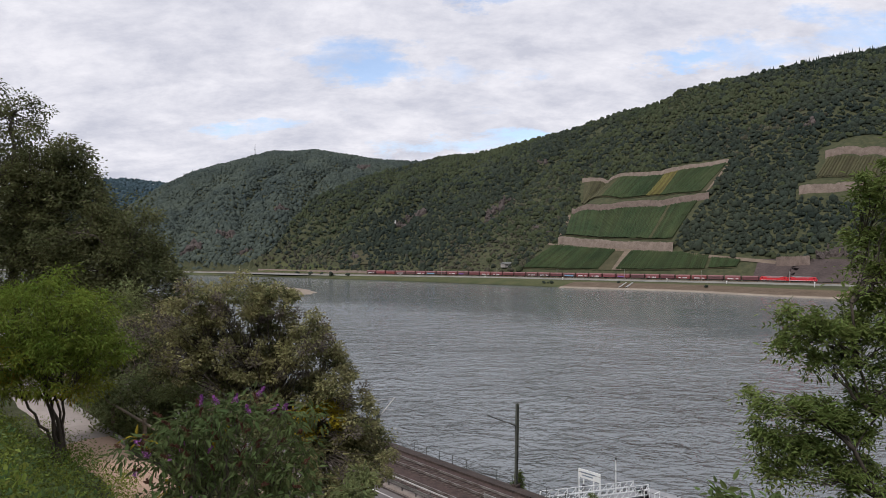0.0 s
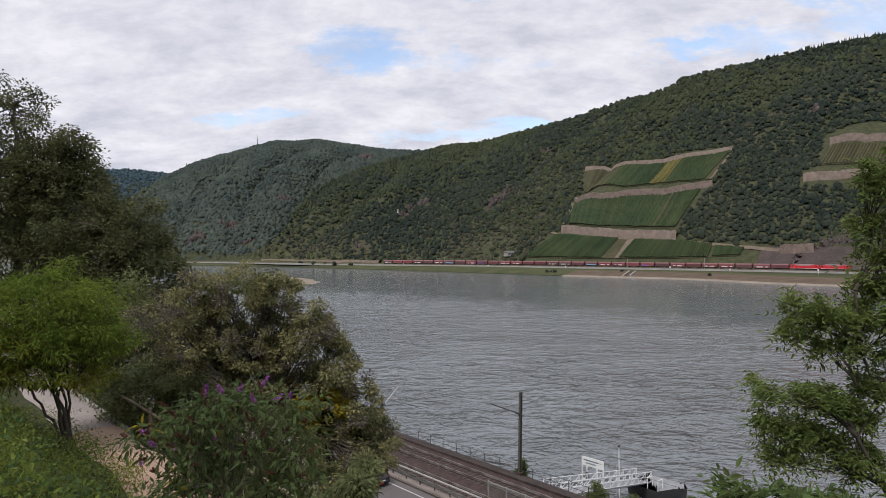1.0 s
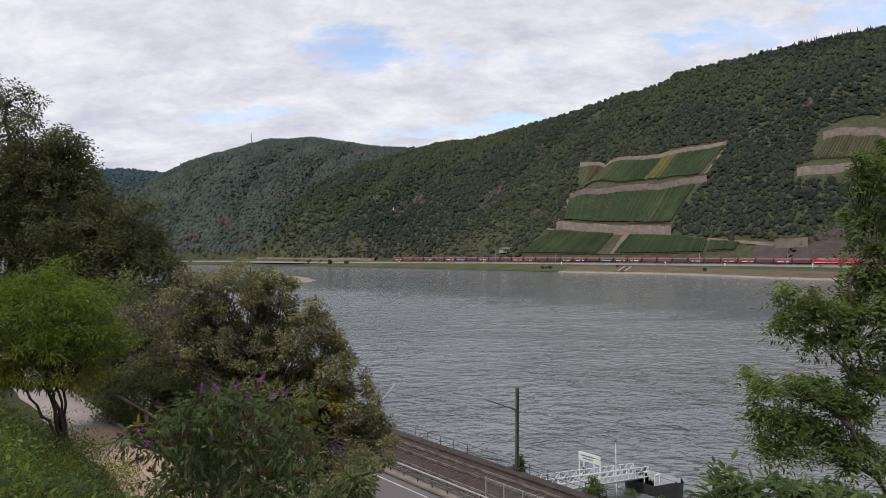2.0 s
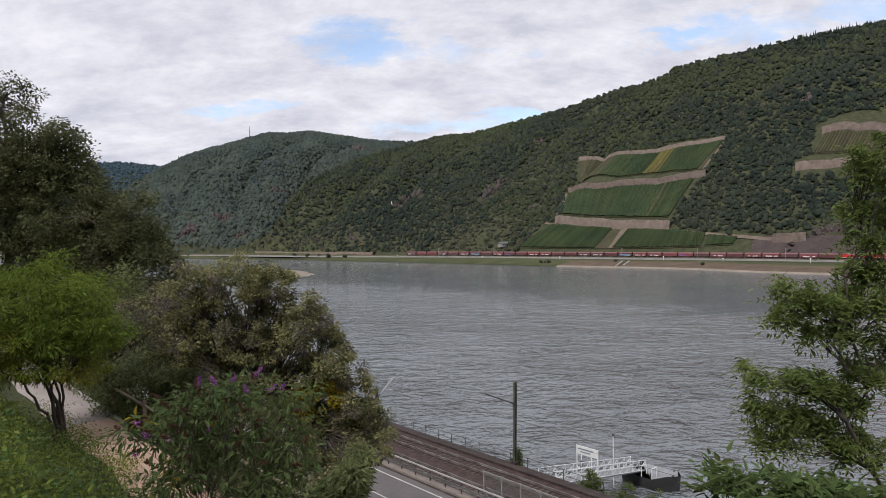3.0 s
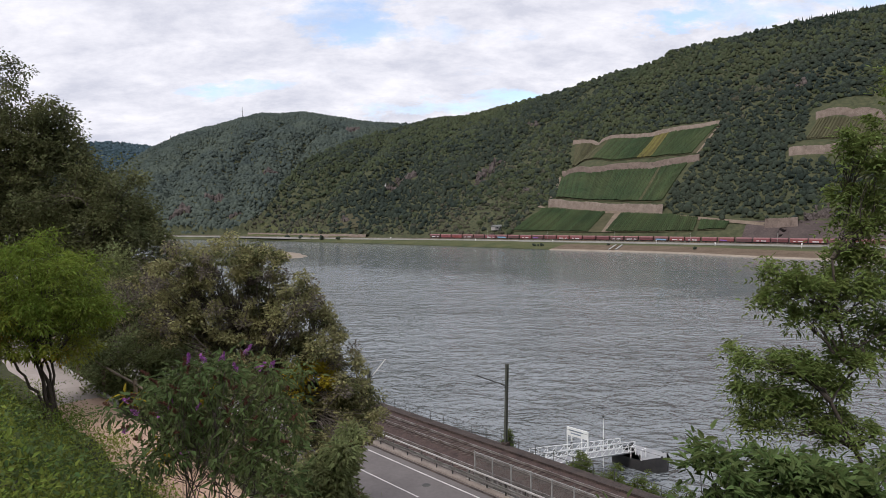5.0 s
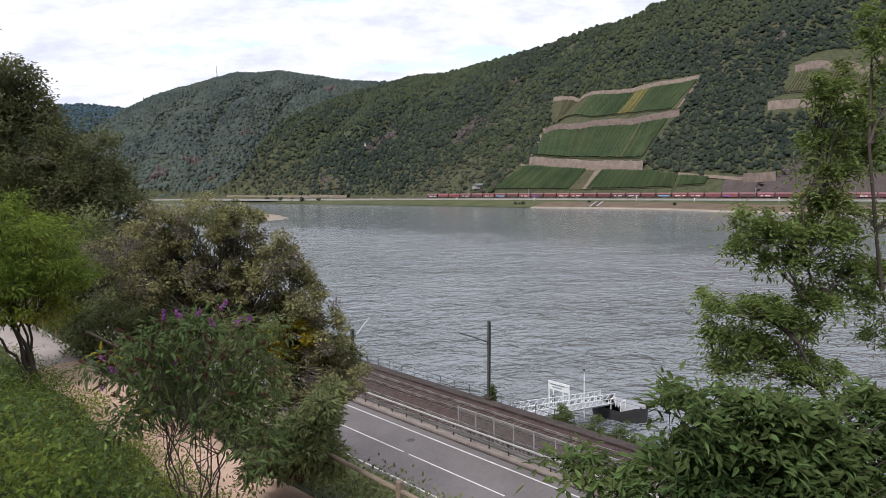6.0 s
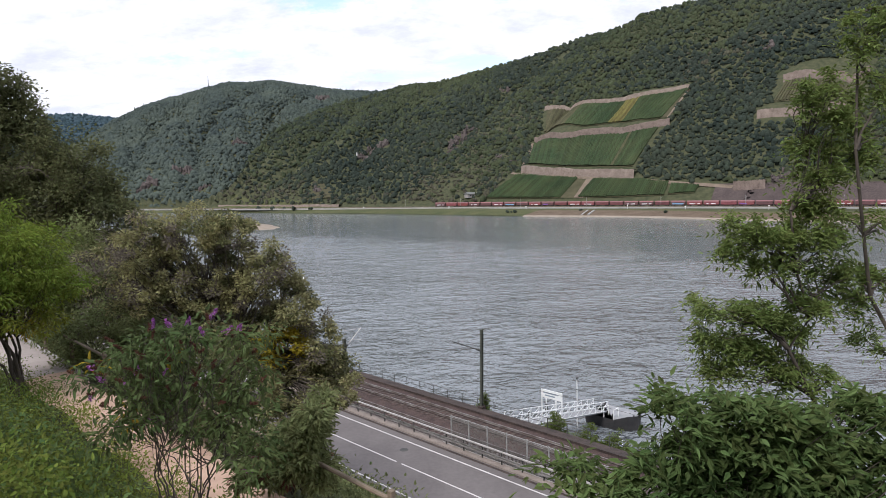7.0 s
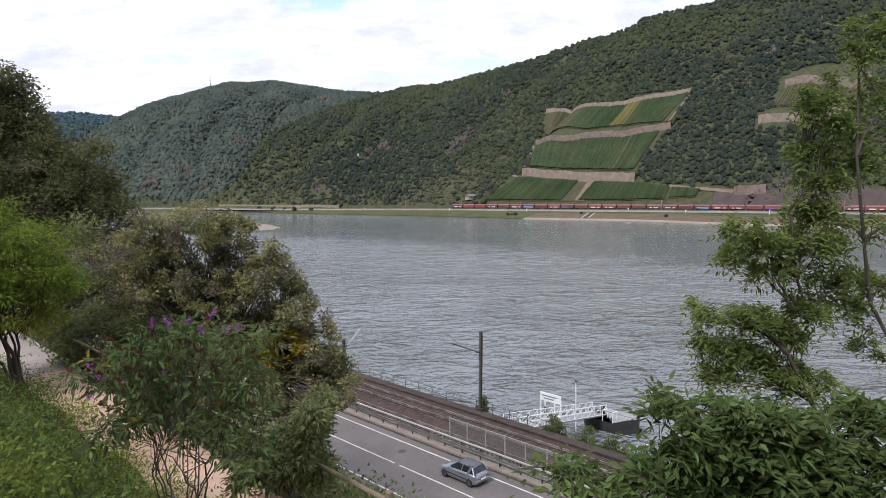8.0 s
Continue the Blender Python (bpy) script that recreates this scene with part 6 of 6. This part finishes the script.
def buddleia():
    base = (-2.47, 7.50, 23.10)
    blobs = [B(-2.63, 7.50, 25.12, 0.41, 0.50, 0.17), B(-2.13, 7.50, 25.17, 0.35, 0.50, 0.19), B(-1.69, 7.50, 25.07, 0.29, 0.50, 0.19), B(-2.99, 7.50, 24.89, 0.33, 0.50, 0.18), B(-2.47, 7.50, 24.74, 0.46, 0.50, 0.22), B(-1.84, 7.50, 24.64, 0.40, 0.50, 0.26), B(-3.32, 7.50, 24.58, 0.22, 0.50, 0.11), B(-3.43, 7.50, 24.81, 0.17, 0.50, 0.06), B(-2.93, 7.50, 24.35, 0.33, 0.50, 0.15), B(-2.37, 7.50, 24.19, 0.38, 0.50, 0.22), B(-1.80, 7.50, 24.17, 0.33, 0.50, 0.26), B(-3.23, 7.50, 24.10, 0.26, 0.50, 0.10), B(-1.73, 7.50, 23.72, 0.26, 0.50, 0.17)]
    t = tree("buddleia_bush", base, blobs, "butterfly bush with purple flower heads and withered tips", "bush", M_LEAF_BUDDLEIA, 31, 240, 14, 0.20, (0.115, 0.037), 0.014, 12, 34, 0.45, 0.5, fork=0.35,
             extra=((M_LEAF_YELLOW, lambda c, p: p > 0.985, "yellowing_foliage"),))
    rng = np.random.default_rng(32)
    b = np.asarray(base)
    top = 25.36
    tips = blob_points(rng, blobs, 900, 0.95)
    tips = tips[(tips[:, 2] > top - 0.85) & (tips[:, 1] < 7.6)]
    heads = np.array(((-2.11, 7.50, 25.36), (-2.56, 7.50, 25.28), (-2.20, 7.50, 25.17), (-3.34, 7.50, 24.69), (-3.48, 7.50, 24.48), (-3.07, 7.50, 24.63), (-2.66, 7.50, 24.73), (-2.78, 7.50, 24.22), (-1.83, 7.50, 23.58), (-2.75, 7.50, 25.26), (-1.97, 7.50, 25.18), (-3.43, 7.50, 24.84), (-2.94, 7.50, 24.22), (-2.97, 7.50, 24.76), (-2.37, 7.50, 25.29), (-1.81, 7.50, 25.21)))
    tips = np.concatenate((heads, tips))
    mid = tips.mean(0) - np.array((0, 0, 0.8))
    for k in range(len(heads) + 46):
        p = tips[k]
        fresh = k < len(heads)
        n = 110 if fresh else 70
        L = rng.uniform(0.07, 0.13)
        axis = p - mid
        axis = axis / np.linalg.norm(axis) + np.array((rng.normal(0, 0.4), rng.normal(0, 0.3), -0.15 if fresh else -0.35))
        axis /= np.linalg.norm(axis)
        f = rng.uniform(0, 1, n)
        at = p + axis * (f * L)[:, None] + unit(rng, n) * ((0.030 if fresh else 0.016) * (1.05 - f))[:, None]
        v, fc = leaf_arrays(at, unit(rng, n) + axis, unit(rng, n), np.full(n, 0.024), np.full(n, 0.011))
        sheet("flower_head" if fresh else "withered_head", v - b, fc, M_FLOWER if fresh else M_LEAF_RED, t)


buddleia()

# ash tree beside the viewpoint
for foot, top, crown, seed, count in ((5.52, (4.73, 7.40, 26.95), [B(4.85, 7.40, 27.89, 0.14, 0.40, 0.06), B(4.73, 7.40, 27.66, 0.28, 0.40, 0.10), B(4.93, 7.40, 27.43, 0.28, 0.40, 0.10), B(4.81, 7.40, 27.09, 0.26, 0.40, 0.11), B(4.89, 7.40, 26.76, 0.24, 0.40, 0.11), B(4.77, 7.40, 26.42, 0.29, 0.40, 0.11), B(3.93, 7.40, 26.26, 0.14, 0.40, 0.06), B(4.23, 7.40, 26.10, 0.38, 0.40, 0.11), B(4.82, 7.40, 26.08, 0.38, 0.40, 0.18), B(3.88, 7.40, 25.94, 0.20, 0.40, 0.09), B(4.37, 7.40, 25.74, 0.29, 0.40, 0.08), B(5.04, 7.40, 25.64, 0.25, 0.40, 0.13), B(4.72, 7.40, 25.32, 0.23, 0.40, 0.11), B(3.54, 7.40, 25.28, 0.10, 0.40, 0.09), B(4.12, 7.40, 25.19, 0.33, 0.40, 0.12), B(3.61, 7.40, 24.87, 0.11, 0.40, 0.14), B(4.06, 7.40, 24.80, 0.29, 0.40, 0.14), B(4.53, 7.40, 24.99, 0.18, 0.40, 0.13), B(3.78, 7.40, 24.53, 0.23, 0.40, 0.07), B(4.41, 7.40, 24.58, 0.20, 0.40, 0.11), B(4.88, 7.40, 24.44, 0.20, 0.40, 0.09), B(4.64, 7.40, 24.31, 0.20, 0.40, 0.08)], 41, 300),
                                      (6.16, (5.48, 7.40, 28.60), [B(5.44, 7.40, 28.42, 0.23, 0.40, 0.19), B(5.23, 7.40, 28.17, 0.19, 0.40, 0.11), B(5.48, 7.40, 27.73, 0.19, 0.40, 0.23), B(5.44, 7.40, 27.29, 0.24, 0.40, 0.15), B(5.35, 7.40, 26.97, 0.24, 0.40, 0.13), B(5.49, 7.40, 26.22, 0.21, 0.40, 0.10), B(5.55, 7.40, 25.56, 0.20, 0.40, 0.10), B(5.26, 7.40, 25.24, 0.20, 0.40, 0.13), B(5.52, 7.40, 24.82, 0.14, 0.40, 0.24)], 45, 90)):
    tree("ash_tree", ground_at(foot, 7.5), crown, "young ash tree with feathery green leaves", "tree", M_LEAF_ASH, seed, count, 7, 0.13, (0.074, 0.024), 0.045, 1, 24, 0.35, 0.30, pinnate=9, spine=top)
# leafy shrubs below the viewpoint
tree("ash_shrub", (2.4, 5.1, 22.0), [B(2.05, 4.80, 25.11, 0.09, 0.32, 0.05), B(2.23, 4.80, 25.00, 0.08, 0.32, 0.06), B(2.14, 4.80, 24.79, 0.08, 0.32, 0.06), B(2.60, 4.80, 25.01, 0.11, 0.32, 0.04), B(2.87, 4.80, 24.97, 0.11, 0.32, 0.04), B(3.16, 4.80, 24.91, 0.13, 0.32, 0.04), B(3.70, 5.10, 24.92, 0.16, 0.32, 0.04), B(3.70, 4.80, 24.97, 0.11, 0.32, 0.06), B(2.52, 4.80, 24.72, 0.16, 0.32, 0.07), B(2.83, 4.80, 24.69, 0.20, 0.32, 0.08), B(3.28, 4.80, 24.67, 0.20, 0.32, 0.08), B(3.69, 4.80, 24.65, 0.16, 0.32, 0.09), B(2.08, 4.80, 24.54, 0.16, 0.32, 0.07), B(2.44, 4.80, 24.46, 0.25, 0.32, 0.08), B(2.98, 4.80, 24.40, 0.29, 0.32, 0.08), B(3.52, 4.80, 24.37, 0.25, 0.32, 0.08), B(1.68, 4.80, 24.47, 0.16, 0.32, 0.05), B(1.42, 4.80, 24.53, 0.12, 0.32, 0.04), B(1.12, 4.80, 24.55, 0.07, 0.32, 0.02)],
     "dense leafy ash shrub with broad dark leaflets", "bush", M_LEAF_SHRUB, 42, 250, 5, 0.15, (0.110, 0.036), 0.020, 6, 26, 0.30, 0.4, pinnate=7, fork=0.55)
# grey-green shrub between the footpath and the road
tree("bush", ground_at(-1.9, 10.6), [B(-1.45, 9.60, 23.19, 0.26, 0.60, 0.33), B(-1.67, 9.60, 22.90, 0.41, 0.60, 0.33), B(-1.27, 9.60, 23.56, 0.16, 0.60, 0.18), B(-2.14, 9.60, 22.62, 0.38, 0.60, 0.21), B(-1.43, 9.60, 22.63, 0.33, 0.60, 0.20)], "grey-green shrub below the footpath", "bush", M_LEAF_MID, 44, 210, 55, 0.20, (0.10, 0.036), 0.035, 5, 14, 0.3, 0.4,
     extra=((M_LEAF_RED, lambda c, p: p > 0.93, "reddish_foliage"),))

tree("bush", ground_at(-4.6, 12.8), [B(-4.13, 12.60, 23.54, 0.81, 0.70, 0.39), B(-3.40, 12.60, 23.34, 0.64, 0.70, 0.49), B(-4.77, 12.60, 23.39, 0.54, 0.70, 0.39), B(-3.64, 12.60, 22.69, 0.75, 0.70, 0.43), B(-4.48, 12.60, 22.89, 0.64, 0.70, 0.39)],
     "dark green bushes growing below the footpath railing", "bush", M_LEAF_DARK, 46, 130, 50, 0.26, (0.10, 0.045), 0.04, 4, 12, 0.2, 0.45)


def undergrowth(name, label, spots, mat, seed, leaf=(0.06, 0.03), tall=0.35, n=60):
    """Low plants covering the ground, leaf by leaf."""
    rng = np.random.default_rng(seed)
    spots = np.asarray(spots)
    g = drape(spots)
    h = rng.uniform(0.4, 1.3, len(g)) * tall
    idx = np.repeat(np.arange(len(g)), n)
    m = len(idx)
    up = rng.uniform(0, 1, m) ** 0.7
    at = g[idx] + np.column_stack((rng.normal(0, 0.16, (m, 2)) * (0.5 + tall), up * h[idx]))
    way = unit(rng, m) + np.array((0, 0, 0.35))
    v, f = leaf_arrays(at, way, unit(rng, m) * 0.6 + np.array((0, 0, 1.0)), leaf[0] * rng.uniform(0.6, 1.3, m), leaf[1] * rng.uniform(0.6, 1.3, m))
    tagged(sheet(name, v, f, mat), label, "plants", kind="stuff")


def strip_spots(seed, a0, a1, b0, b1, n):
    rng = np.random.default_rng(seed)
    a, b = rng.uniform(a0, a1, n), rng.uniform(b0, b1, n)
    return a[:, None] * ALONG + b[:, None] * ACROSS


undergrowth("slope_herbs", "yellow-green herbs on the slope above the footpath", strip_spots(51, 4, 21, 0.6, 4.02, 760), M_HERB, 52, (0.055, 0.026), 0.62, 80)
undergrowth("slope_herbs", "dark low plants on the slope above the footpath", strip_spots(53, 6, 16, 0.8, 3.4, 150), M_LEAF_SHRUB, 54, (0.075, 0.040), 0.75, 70)
undergrowth("verge_plants", "low green plants beside the footpath railing", strip_spots(55, 5, 30, 5.25, 8.8, 900), M_LEAF_MID, 56, (0.08, 0.038), 0.75, 38)
undergrowth("slope_scrub", "rough green scrub on the slope above the road", strip_spots(57, 18, 60, 8.5, 25.5, 1500), M_LEAF_OLIVE, 58, (0.12, 0.07), 0.9, 24)
undergrowth("road_hedge", "yellow-green hedge along the road edge", strip_spots(59, 22, 62, 25.6, 27.6, 380), M_HERB, 60, (0.11, 0.06), 0.9, 70)
undergrowth("wall_weeds", "weeds growing on top of the river wall", strip_spots(61, 24, 70, 45.2, 46.6, 26), M_HERB, 62, (0.07, 0.03), 0.35, 40)
for a, b, s, seed in ((34.9, 47.9, 1.05, 71), (43.1, 47.2, 0.6, 72), (33.0, 50.0, 1.5, 73), (30.3, 51.0, 1.6, 74), (27.0, 50.5, 1.7, 75), (66.5, 47.1, 0.5, 76)):
    x, y, _ = near_point(a, b, 0)
    g = ground_at(x, y)
    top = 4.9 if s < 1 else (5.3 if s < 1.2 else 3.6)
    tree("bush", g, [B(x, y, (g[2] + top) / 2 + 0.3, s, s, (top - g[2]) / 2 + 0.3)], "light green willow bush on the river bank", "bush", M_LEAF_WILLOW, seed, 110, 45, 0.34, (0.19, 0.075), 0.05, 3, 8, 0.1, 0.4)


# ---- what moves ----
def motions():
    steps = [k * 0.5 for k in range(17)]
    for vehicle, back in TRAIN:
        walk(vehicle, [(t, rail_pose(FRONT_S + back - TRAIN_SPEED * t)) for t in steps])
    for car, b, a_ref, t_ref, speed in ((CAR_SILVER, 34.0, 32.85, 8.0, 16.5), (CAR_BLACK, 34.4, 46.8, 0.8, 15.0)):
        walk(car, [(t, pose(*near_point(a_ref + speed * (t - t_ref), b, ROAD_Z + 0.004), 0, 0, ROAD_YAW)) for t in (0.0, 2.0, 4.0, 6.0, 8.0)])


motions()
